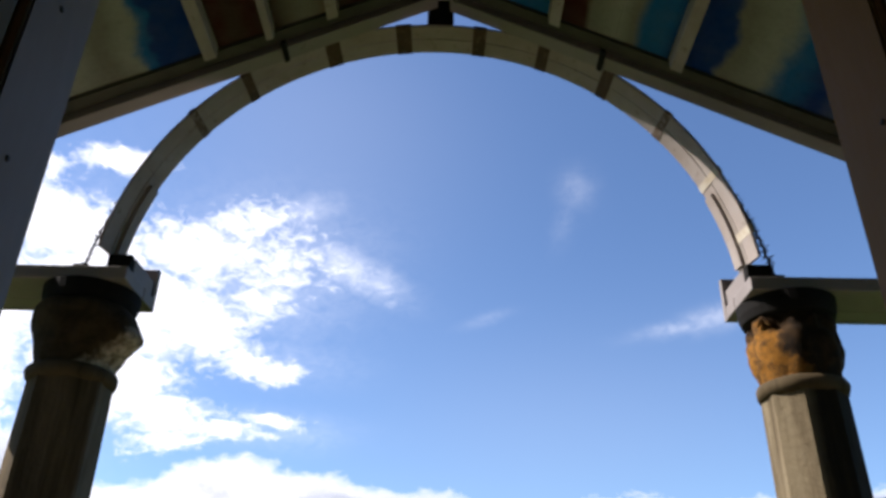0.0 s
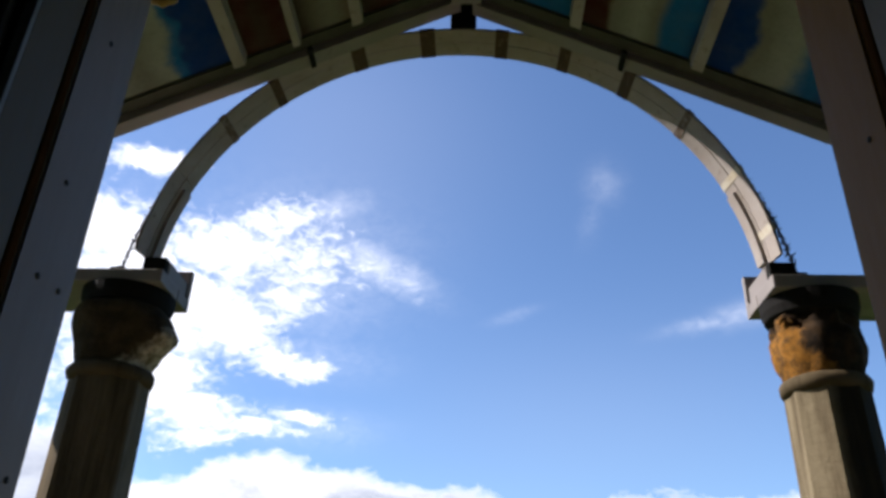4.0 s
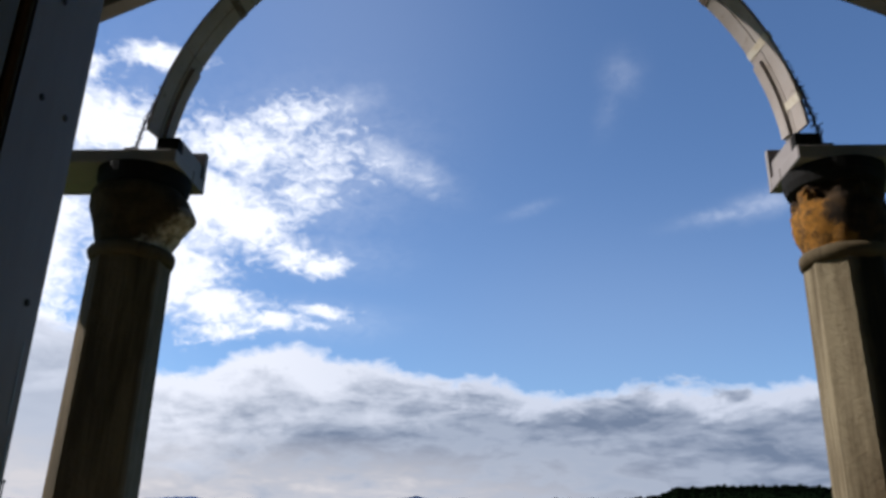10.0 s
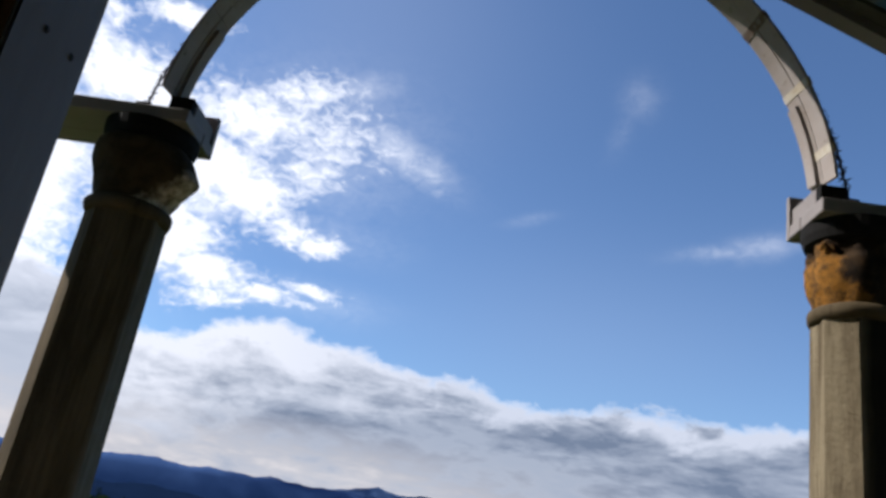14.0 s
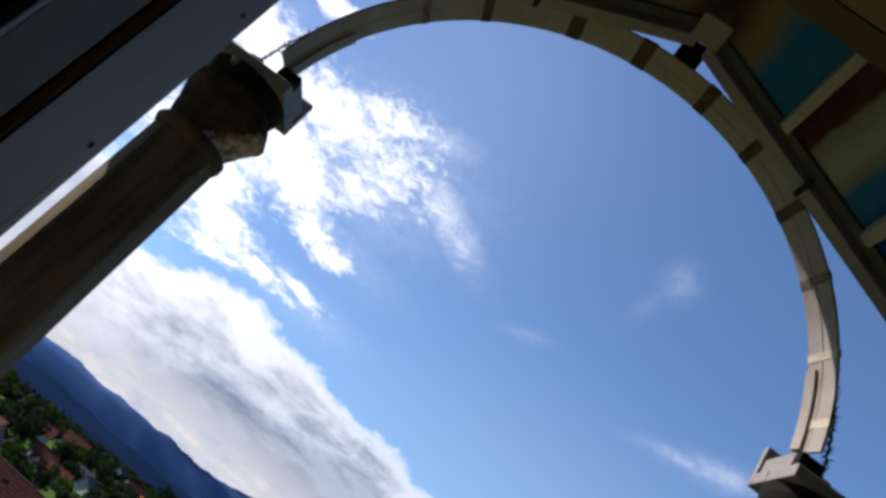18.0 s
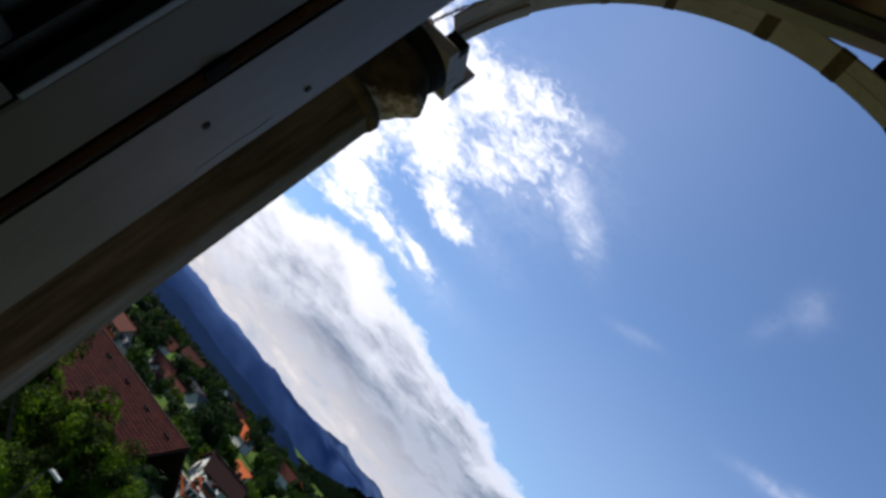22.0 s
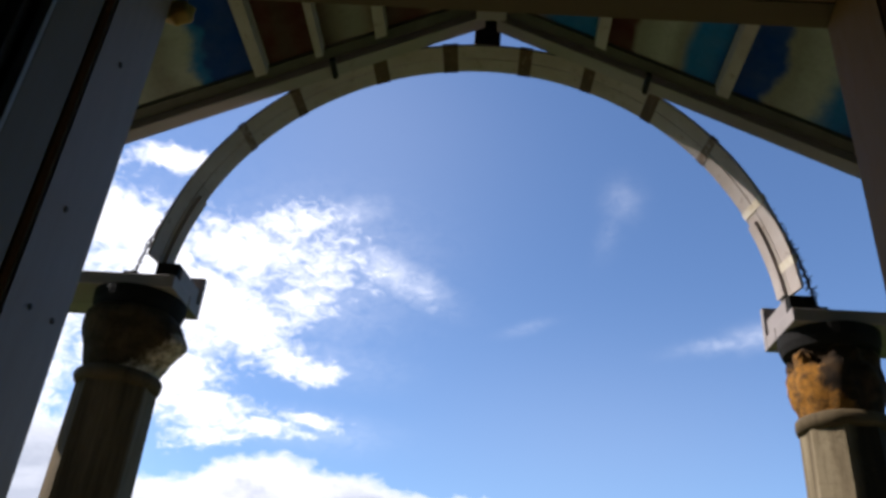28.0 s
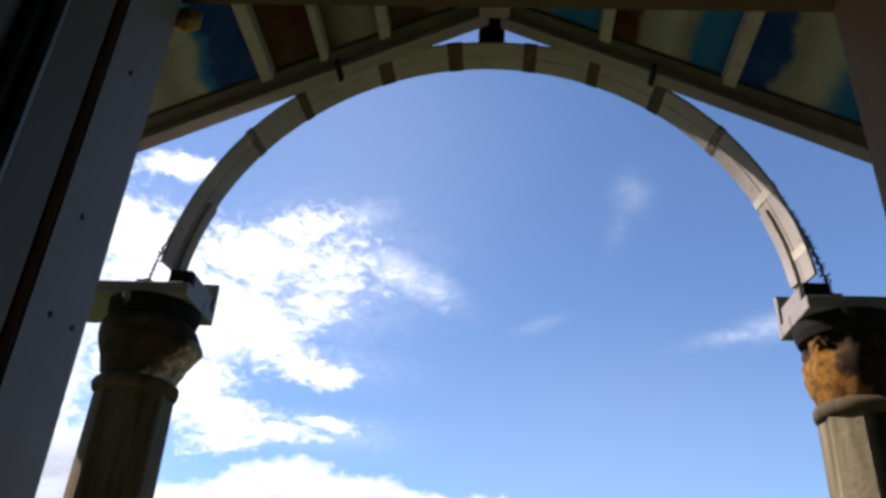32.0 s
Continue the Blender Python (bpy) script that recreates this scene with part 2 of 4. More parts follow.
# Faces turned from the sun are near-black: their shade put into the colour.
M["pale_shaft_shaded"] = patched("pale_shaft_shaded", (0.170, 0.136, 0.086), (0.066, 0.048, 0.027), (0.012, 0.010, 0.007), (0.024, 0.018, 0.010), (1.0, 0.0, 0.0), -0.036, 0.022, (1, 1, 0.10))
M["black"] = surface("black", (0.010, 0.009, 0.008), (0.006, 0.0055, 0.005), 0.85, 10, 60, gloss=0.1)
M["iron"] = surface("iron", (0.05, 0.045, 0.04), (0.03, 0.028, 0.025), 0.6, 20, 90, metal=0.6)
M["wire"] = surface("wire", (0.06, 0.06, 0.08), (0.04, 0.04, 0.05), 0.5, 20, 90, metal=0.5)
M["plaster"] = surface("plaster", (0.180, 0.168, 0.150), (0.144, 0.132, 0.120), 0.9, 2, 50, bump=0.4)
# Invented tone of the unseen balcony floor, chosen to bounce warm light up.
M["bounce_floor"] = surface("bounce_floor", (0.30, 0.235, 0.15), (0.24, 0.185, 0.12), 0.8, 2, 40)
M["floor"] = surface("floor", (0.096, 0.080, 0.068), (0.064, 0.056, 0.048), 0.8, 2, 40)


def painted(name, tones, seed, side):
    """Old painted ceiling boards: washes of several colours that run into one another across the board."""
    n = Nodes(name)
    c = n.coord()
    sep = n.t.nodes.new("ShaderNodeSeparateXYZ")
    n.link(c, sep.inputs[0])
    m = n.t.nodes.new("ShaderNodeMapping")
    m.inputs["Location"].default_value = (seed * 3.1, seed * 1.7, 0)
    n.link(c, m.inputs[0])
    wander = n.math("ADD", n.math("SUBTRACT", n.noise(m.outputs[0], 5.0, 2.0, 0.5), 0.5), n.math("MULTIPLY", n.math("SUBTRACT", n.noise(m.outputs[0], 19.0, 4.0, 0.6), 0.5), 0.35))
    lo, hi = tones[0][0], tones[-1][0]
    pos = n.math("ADD", n.math("MULTIPLY", sep.outputs[0], side), n.math("MULTIPLY", wander, 0.24 * min(0.5, hi - lo)))
    ramp = n.t.nodes.new("ShaderNodeValToRGB")
    ramp.color_ramp.interpolation = "EASE"
    while len(ramp.color_ramp.elements) < len(tones):
        ramp.color_ramp.elements.new(0.5)
    for e, (x, tone) in zip(ramp.color_ramp.elements, tones):
        e.position, e.color = (x - lo) / (hi - lo), (*tone, 1)
    n.link(n.ramp(pos, lo, hi), ramp.inputs[0])
    fine = n.noise(c, 60, 8, 0.7)
    wash = n.ramp(n.noise(m.outputs[0], 11, 5, 0.6), 0.35, 0.75)
    col = n.mix(n.math("MULTIPLY", wash, 0.16), ramp.outputs[0], STONE)
    col = n.mix(n.math("MULTIPLY", n.ramp(fine, 0.45, 0.75), 0.2), col, (0.012, 0.011, 0.009))
    n.link(col, n.bsdf.inputs["Base Color"])
    n.bsdf.inputs["Roughness"].default_value = 0.85
    n.bsdf.inputs["Specular IOR Level"].default_value = 0.1
    n.bump(fine, 0.3, 0.002)
    return n.mat


CREAM, TAN, BLUE, TEAL, RED, BROWN = (0.225, 0.232, 0.190), (0.14, 0.095, 0.058), (0.003, 0.028, 0.140), (0.006, 0.090, 0.225), (0.040, 0.008, 0.005), (0.036, 0.017, 0.011)
STONE, PINK = (0.155, 0.150, 0.118), (0.075, 0.032, 0.024)

# ---- building helpers ----
def mesh_of(bm, name, material, smooth=False):
    me = bpy.data.meshes.new(name)
    bm.normal_update()
    bm.to_mesh(me)
    bm.free()
    me.materials.append(material)
    if smooth:
        me.polygons.foreach_set("use_smooth", [True] * len(me.polygons))
    return me


def part(name, bm, material, parent=None, label="", smooth=False, at=None):
    ob = new(name, mesh_of(bm, name, material, smooth))
    if at is not None:
        ob.matrix_world = at
    if parent:
        ob.parent = parent
    return tagged(ob, label) if label else ob


def empty(name, place=(0, 0, 0), **tags):
    ob = new(name)
    ob.location = place
    return tagged(ob, **tags)


def box(x0, x1, y0, y1, z0, z1, bevel=0.0, bm=None, m=None):
    """A box with softened edges."""
    b = bmesh.new()
    bmesh.ops.create_cube(b, size=1.0)
    bmesh.ops.scale(b, vec=(x1 - x0, y1 - y0, z1 - z0), verts=b.verts)
    if bevel:
        bmesh.ops.bevel(b, geom=b.edges[:], offset=bevel, segments=2, affect="EDGES", profile=0.6)
    bmesh.ops.translate(b, vec=((x0 + x1) / 2, (y0 + y1) / 2, (z0 + z1) / 2), verts=b.verts)
    if m is not None:
        bmesh.ops.transform(b, matrix=m, verts=b.verts)
    return join(bm, b)


def join(bm, b):
    if bm is None:
        return b
    me = bpy.data.meshes.new("joined")
    b.to_mesh(me)
    b.free()
    bm.from_mesh(me)
    bpy.data.meshes.remove(me)
    return bm


def prism(outline, y0, y1):
    """An outline in x and z, given depth along y."""
    b = bmesh.new()
    near = [b.verts.new((x, y0, z)) for x, z in outline]
    far = [b.verts.new((x, y1, z)) for x, z in outline]
    b.faces.new(near)
    b.faces.new(far[::-1])
    k = len(outline)
    for i in range(k):
        b.faces.new((near[i], far[i], far[(i + 1) % k], near[(i + 1) % k]))
    bmesh.ops.recalc_face_normals(b, faces=b.faces)
    return b


def lathe(profile, sides, start=0.0, wobble=None):
    """Rings of radius r at height z; wobble(angle, z) adds to the radius."""
    b = bmesh.new()
    rings = []
    for r, z in profile:
        ring = []
        for i in range(sides):
            a = start + 2 * math.pi * i / sides
            q = r + (wobble(a, z) if wobble else 0)
            ring.append(b.verts.new((q * math.cos(a), q * math.sin(a), z)))
        rings.append(ring)
    for low, high in zip(rings, rings[1:]):
        for i in range(sides):
            j = (i + 1) % sides
            b.faces.new((low[i], low[j], high[j], high[i]))
    b.faces.new(rings[0][::-1])
    b.faces.new(rings[-1])
    return b


def tube(points, radius, sides=6):
    b = bmesh.new()
    rings = []
    for i, p in enumerate(points):
        d = (Vector(points[min(i + 1, len(points) - 1)]) - Vector(points[max(i - 1, 0)])).normalized()
        side = d.cross(Vector((0.3, 1, 0.2))).normalized()
        up = side.cross(d)
        r = radius[i] if isinstance(radius, (list, tuple)) else radius
        rings.append([b.verts.new(Vector(p) + side * r * math.cos(2 * math.pi * k / sides) + up * r * math.sin(2 * math.pi * k / sides)) for k in range(sides)])
    for low, high in zip(rings, rings[1:]):
        for k in range(sides):
            b.faces.new((low[k], low[(k + 1) % sides], high[(k + 1) % sides], high[k]))
    b.faces.new(rings[0][::-1])
    b.faces.new(rings[-1])
    bmesh.ops.recalc_face_normals(b, faces=b.faces)
    return b

# ---- sky backdrop: clouds on a far shell ----
def cloud_material():
    n = Nodes("cloud")
    uv = n.t.nodes.new("ShaderNodeUVMap")
    uv.uv_map = "degrees"      # degrees to the right, degrees up

    def moved(scale, amount):
        """The coordinate, pushed about by a wandering amount."""
        w = n.add("ShaderNodeTexNoise", Scale=scale, Detail=6.0, Roughness=0.6)
        n.link(uv.outputs[0], w.inputs["Vector"])
        v = w.outputs["Color"]
        for op, by in (("SUBTRACT", (0.5, 0.5, 0.5)), ("MULTIPLY", amount)):
            m = n.t.nodes.new("ShaderNodeVectorMath")
            m.operation = op
            m.inputs[1].default_value = by
            n.link(v, m.inputs[0])
            v = m.outputs[0]
        m = n.t.nodes.new("ShaderNodeVectorMath")
        m.operation = "ADD"
        n.link(uv.outputs[0], m.inputs[0])
        n.link(v, m.inputs[1])
        sep = n.t.nodes.new("ShaderNodeSeparateXYZ")
        n.link(m.outputs[0], sep.inputs[0])
        return sep.outputs[0], sep.outputs[1]

    def blob(place, a, e, ra, re, turn, peak):
        c, s = math.cos(radians(turn)), math.sin(radians(turn))
        dx, dy = n.math("SUBTRACT", place[0], a), n.math("SUBTRACT", place[1], e)
        u = n.math("ADD", n.math("MULTIPLY", dx, c / ra), n.math("MULTIPLY", dy, s / ra))
        v = n.math("ADD", n.math("MULTIPLY", dx, -s / re), n.math("MULTIPLY", dy, c / re))
        q = n.math("ADD", n.math("MULTIPLY", u, u), n.math("MULTIPLY", v, v))
        return n.math("MULTIPLY", n.math("POWER", 2.718, n.math("MULTIPLY", q, -1.0)), peak)

    def most(place, table):
        total = None
        for b in table:
            g = blob(place, *b)
            total = g if total is None else n.math("MAXIMUM", total, g)
        return total

    def layer(scale, detail, rough, stretch, turn, shift, distort=0.35):
        m = n.t.nodes.new("ShaderNodeMapping")
        m.inputs["Scale"].default_value = (*stretch, 1)
        m.inputs["Rotation"].default_value = (0, 0, radians(turn))
        m.inputs["Location"].default_value = (shift, shift * 0.7, 0)
        n.link(uv.outputs[0], m.inputs[0])
        return n.math("SUBTRACT", n.noise(m.outputs[0], scale, detail, rough, distort), 0.5)

    def over(a, b):
        return n.math("SUBTRACT", 1.0, n.math("MULTIPLY", n.math("SUBTRACT", 1.0, a), n.math("SUBTRACT", 1.0, b)), True)

    def times(x, k):
        return n.math("MULTIPLY", x, k)

    loose, tight, plain = moved(0.22, (4.6, 3.0, 0.0)), moved(0.5, (1.3, 0.8, 0.0)), moved(0.2, (0.4, 0.3, 0.0))
    billow = layer(0.30, 9.0, 0.60, (0.8, 1.35), -12, 0.0)
    ripple = layer(1.15, 6.0, 0.62, (0.75, 1.25), -24, 11.0, 0.7)
    total = most(loose, UPPER + MIDDLE + LOWER)
    rough = n.math("ADD", times(billow, 1.05), times(ripple, 1.45))
    dens = n.math("ADD", total, n.math("MULTIPLY", rough, n.math("MULTIPLY", total, 5.0, True)))
    puffs = n.math("POWER", n.ramp(dens, 0.24, 0.84), 1.2)
    thin = n.math("MULTIPLY", most(tight, VEILS), n.math("ADD", 0.8, n.math("ADD", times(ripple, 1.9), times(billow, 1.0))), True)
    cover = over(n.math("MULTIPLY", puffs, 1.0, True), thin)
    for h in HAZE:
        cover = over(cover, blob(plain, *h))

    # the bank low over the hills: a bright broken upper edge, grey rolls in it, paler again near the ground
    az, el = plain
    edge = n.t.nodes.new("ShaderNodeValToRGB")
    while len(edge.color_ramp.elements) < len(BANK):
        edge.color_ramp.elements.new(0.5)
    for e, (x, y) in zip(edge.color_ramp.elements, BANK):
        e.position, e.color = (x + 60) / 120, (y / 20, y / 20, y / 20, 1)
    n.link(n.ramp(az, -60, 60), edge.inputs[0])
    heaps = layer(0.42, 8.0, 0.58, (0.75, 1.2), -6, 5.0, 0.6)
    rolls = layer(0.15, 7.0, 0.56, (0.55, 1.7), -6, 3.0, 0.5)
    fine = layer(0.55, 7.0, 0.60, (0.5, 1.7), -7, 7.0)
    depth = n.math("SUBTRACT", n.math("ADD", times(edge.outputs[0], 20.0), n.math("ADD", times(heaps, 2.3), times(ripple, 1.2))), el)
    bank = n.math("MULTIPLY", n.ramp(depth, -0.15, 0.7), 1.0, True)
    left = n.ramp(az, -25.5, -29.0)
    rim = n.math("MAXIMUM", n.ramp(az, -17.0, -1.0), n.math("MULTIPLY", left, 0.6))      # the lit rim is deep in the middle and thin on both sides
    reach = n.math("ADD", 1.3, times(n.math("SUBTRACT", 1.0, rim), 3.3))
    inside = n.math("DIVIDE", n.math("ADD", depth, n.math("ADD", times(rolls, 9.0), times(heaps, 3.0))), reach)
    shade = n.math("MULTIPLY", n.ramp(inside, 0.45, 1.75), n.math("SUBTRACT", 1.0, times(left, 0.35)))
    deep = n.math("MULTIPLY", shade, n.math("ADD", 0.34, n.math("ADD", times(rolls, 4.0), times(fine, 3.4))), True)
    deep = n.math("MULTIPLY", deep, n.math("SUBTRACT", 1.0, times(left, 0.8)))
    col = n.mix(shade, n.mix(n.math("MULTIPLY", rim, 0.8), CLOUD_RIM, CLOUD_DULL), CLOUD_MID)
    col = n.mix(deep, col, CLOUD_GREY)
    ground_glow = n.math("MULTIPLY", n.ramp(el, 6.6, 2.8), n.math("ADD", 0.72, n.math("ADD", times(fine, 2.6), times(rolls, 2.0))), True)
    col = n.mix(n.math("MULTIPLY", ground_glow, n.ramp(az, 16.0, -8.0)), col, CLOUD_CREAM)
    col = n.mix(bank, CLOUD_WHITE, col)
    cover = over(cover, bank)
    em = n.add("ShaderNodeEmission", Strength=1.0)
    n.link(col, em.inputs["Color"])
    clear = n.t.nodes.new("ShaderNodeBsdfTransparent")
    mixer = n.t.nodes.new("ShaderNodeMixShader")
    n.link(cover, mixer.inputs[0])
    n.link(clear.outputs[0], mixer.inputs[1])
    n.link(em.outputs[0], mixer.inputs[2])
    n.link(mixer.outputs[0], n.out.inputs["Surface"])
    return n.mat


def shell(a0, a1, e0, e1, steps, radius):
    b = bmesh.new()
    uv = b.loops.layers.uv.new("degrees")
    grid = {}
    for i in range(steps + 1):
        for j in range(steps + 1):
            a, e = a0 + (a1 - a0) * i / steps, e0 + (e1 - e0) * j / steps
            ra, rb = radians(a), radians(e)
            grid[i, j] = (b.verts.new((radius * math.sin(ra) * math.cos(rb), radius * math.cos(ra) * math.cos(rb), radius * math.sin(rb))), (a, e))
    for i in range(steps):
        for j in range(steps):
            q = [grid[i, j], grid[i, j + 1], grid[i + 1, j + 1], grid[i + 1, j]]
            f = b.faces.new([v for v, _ in q])
            for loop, (_, d) in zip(f.loops, q):
                loop[uv].uv = d
    return b


clouds = part("backdrop", shell(-62, 62, -2, 62, 48, 4600), cloud_material(), smooth=True)
tagged(clouds, "broken white and grey clouds in a blue sky", "clouds", kind="structure")
clouds.location = (0, 0, 1.6)

# ---- the far country ----
GROUND = -12.0
M["meadow"] = surface("meadow", (0.028, 0.058, 0.012), (0.058, 0.088, 0.022), 0.95, 0.035, 0.4, bump=0.5, depth=0.2, gloss=0.0)
# Haze of distance is put into the blue base colours of the three ranges.
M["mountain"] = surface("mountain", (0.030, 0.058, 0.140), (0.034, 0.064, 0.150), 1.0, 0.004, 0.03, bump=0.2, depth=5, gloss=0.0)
M["far_mountain_haze"] = surface("far_mountain_haze", (0.052, 0.090, 0.180), (0.062, 0.102, 0.195), 1.0, 0.004, 0.03, bump=0.2, depth=5, gloss=0.0)
M["foothill_haze"] = surface("foothill_haze", (0.004, 0.010, 0.027), (0.007, 0.015, 0.038), 1.0, 0.01, 0.05, bump=0.2, depth=5, gloss=0.0)
M["pale_wood"] = surface("pale_wood", (0.36, 0.24, 0.05), (0.26, 0.165, 0.03), 0.7, 20, 80)
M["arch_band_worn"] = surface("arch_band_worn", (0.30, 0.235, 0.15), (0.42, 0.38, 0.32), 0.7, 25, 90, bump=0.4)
M["forest"] = surface("forest", (0.0016, 0.0034, 0.0016), (0.0026, 0.0048, 0.0022), 1.0, 0.02, 0.3, bump=0.6, depth=2, gloss=0.0)


def ridge(dist, a0, a1, steps, height, base, depth, name, material, label):
    """A long mountain whose crest height follows height(azimuth)."""
    b = bmesh.new()
    rows = []
    for k, (fr, far) in enumerate(((0.0, 0.0), (0.45, 0.3), (0.8, 0.6), (1.0, 1.0), (0.3, 1.6))):
        line = []
        for i in range(steps + 1):
            a = a0 + (a1 - a0) * i / steps
            d = dist + depth * far
            h = height(a) if k == 3 else sum(height(a + o) for o in (-5, -3, -1, 1, 3, 5)) / 6
            z = base + (h - base) * fr
            line.append(b.verts.new((d * math.sin(radians(a)), d * math.cos(radians(a)), z)))
        rows.append(line)
    for low, high in zip(rows, rows[1:]):
        for i in range(steps):
            b.faces.new((low[i], low[i + 1], high[i + 1], high[i]))
    ob = part(name, b, material, smooth=True)
    return tagged(ob, label, "mountains", kind="structure")


def profile(table, a):
    """Height angle by azimuth from a short table."""
    if a <= table[0][0]:
        return table[0][1]
    for (a0, e0), (a1, e1) in zip(table, table[1:]):
        if a <= a1:
            f = (a - a0) / (a1 - a0)
            return e0 + (e1 - e0) * f
    return table[-1][1]


FRONT = [(-75, 1.6), (-40, 1.9), (-33, 1.55), (-27, 1.6), (-24.5, 1.75), (-21, 2.05), (-18.7, 1.85), (-16.8, 2.02), (-13.8, 1.95), (-12.8, 2.13), (-11.6, 1.95), (-9.5, 1.9), (-7.5, 1.95), (-4, 1.6), (2, 1.2), (10, 1.5), (75, 1.8)]
BEHIND = [(-75, 1.2), (-12, 1.6), (-9, 1.9), (-7.2, 2.3), (-5.4, 2.75), (-3.9, 2.42), (-2.2, 2.62), (0.6, 2.1), (3.4, 2.3), (4.9, 2.8), (6.6, 2.45), (12, 2.3), (75, 2.4)]
HILL = [(-7, -0.6), (-3, 0.9), (-1.8, 1.3), (-0.2, 1.9), (1.8, 2.12), (4.1, 2.27), (6.65, 2.35), (8.0, 2.3), (9.9, 2.5), (11.6, 2.8), (12.5, 3.2), (14.6, 3.34), (20.5, 3.36), (22.9, 3.26), (30, 2.9), (45, 2.4), (62, 1.6)]


def crest(a):
    return 1.6 + 3300 * math.tan(radians(profile(FRONT, a) + 0.10 * noise.fractal(Vector((a * 0.9, 0.4, 0)), 0.8, 2.1, 5) + 0.05 * noise.fractal(Vector((a * 3.3, 1.4, 0)), 0.7, 2.1, 4)))


def far_crest(a):
    return 1.6 + 3900 * math.tan(radians(profile(BEHIND, a) + 0.12 * noise.fractal(Vector((a * 0.8, 5.4, 0)), 0.8, 2.1, 5)))


def near_crest(a):
    v = noise.fractal(Vector((a * 0.22 + 9.1, 2.4, 0)), 0.7, 2.1, 4)
    return 1.6 + 800 * math.tan(radians(0.05 + 0.22 * v - max(0.0, a + 9.0) * 0.3))


def hill_crest(a):
    bumps = 0.10 * abs(noise.noise(Vector((a * 2.6, 0, 3)))) + 0.16 * noise.noise(Vector((a * 5.1, 1, 3))) + 0.09 * noise.noise(Vector((a * 13.0, 2, 3)))
    return 1.6 + 1000 * math.tan(radians(profile(HILL, a) + bumps))


def disc(radius, rings, sides):
    b = bmesh.new()
    prev = None
    mid = b.verts.new((0, 0, GROUND))
    for k in range(1, rings + 1):
        r = radius * (k / rings) ** 3
        ring = []
        for i in range(sides):
            a = 2 * math.pi * i / sides
            x, y = r * math.cos(a), r * math.sin(a)
            ring.append(b.verts.new((x, y, GROUND + (1.2 * noise.noise(Vector((x * 0.02, y * 0.02, 0))) if r > 20 else 0))))
        for i in range(sides):
            j = (i + 1) % sides
            if prev:
                b.faces.new((prev[i], ring[i], ring[j], prev[j]))
            else:
                b.faces.new((mid, ring[i], ring[j]))
        prev = ring
    bmesh.ops.recalc_face_normals(b, faces=b.faces)
    return b


ground = part("ground", disc(4300, 40, 96), M["meadow"], smooth=True)
tagged(ground, "green meadows and gardens of the valley floor", "ground", kind="structure")
ridge(3900, -75, 75, 500, far_crest, -40, 200, "mountain_far", M["far_mountain_haze"], "pale blue hazy peaks behind the range")
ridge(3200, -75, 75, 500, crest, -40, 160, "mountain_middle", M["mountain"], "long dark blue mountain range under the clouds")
ridge(600, -75, -3, 300, near_crest, -13.5, 200, "mountain_near", M["foothill_haze"], "low dark foothills before the range")
ridge(940, -7, 62, 1200, hill_crest, -30, 60, "hill", M["forest"], "dark wooded hill on the horizon")


def hill_trees(count, seed):
    """Tree tops along the crest and the near face of the wooded hill."""
    rng = np.random.default_rng(seed)
    verts, faces = [], []
    for k in range(count):
        a = rng.uniform(-3, 40)
        f = 1.0 if k % 2 else rng.uniform(0.75, 1.0)
        d = 940 + 60 * f
        top = -30 + (hill_crest(a) + 30) * (1.0 if f == 1.0 else 0.8 + 0.8 * (f - 0.75))
        r, h = rng.uniform(2.0, 4.2), rng.uniform(1.5, 5.0)
        x, y, m = d * math.sin(radians(a)), d * math.cos(radians(a)), len(verts)
        for rr, z in ((1.0, -4.0), (1.0, 0.4 * h), (0.7, 0.85 * h)):
            for i in range(6):
                q = r * rr * rng.uniform(0.75, 1.2)
                verts.append((x + q * math.cos(i * 1.047 + z), y + q * math.sin(i * 1.047 + z), top + z * rng.uniform(0.9, 1.1)))
        verts.append((x, y, top + h))
        for ring in range(2):
            for i in range(6):
                j = (i + 1) % 6
                faces.append((m + ring * 6 + i, m + ring * 6 + j, m + ring * 6 + 6 + j, m + ring * 6 + 6 + i))
        faces.extend((m + 12 + i, m + 12 + (i + 1) % 6, m + 18) for i in range(6))
    me = bpy.data.meshes.new("hill_woods")
    me.from_pydata(verts, [], faces)
    me.materials.append(M["forest"])
    return tagged(new("hill_woods", me), "dark tree tops of the wooded hill", "woods", kind="stuff")


hill_trees(1500, 12)

n = Nodes("glass")
# A diffuse share of the base stands in for the light seen in the pane.
n.bsdf.inputs["Base Color"].default_value = (0.62, 0.68, 0.68, 1)
n.bsdf.inputs["Transmission Weight"].default_value = 0.80
n.bsdf.inputs["IOR"].default_value = 1.45
n.link(n.math("ADD", n.math("MULTIPLY", n.noise(n.coord(), 30), 0.15), 0.02), n.bsdf.inputs["Roughness"])
M["glass"] = n.mat

# ---- the lookout: columns, lintels, arch, gable ----
HALF = 0.86          # half the width between the lintel ends
Y_NEAR, Y_FAR = 1.965, 2.20
Z_PLANK, PLANK = 2.540, 0.040
ARCH_A, ARCH_B, ARCH_X, ARCH_Z, ARCH_T, ARCH_Y0, ARCH_Y1 = 0.896, 0.896, -0.028, 2.552, 0.042, 1.9465, 2.048
ARCH_LOW = 5.05       # degrees over its centre at which the arch springs
COL_X, COL_Y = 0.993, 2.08


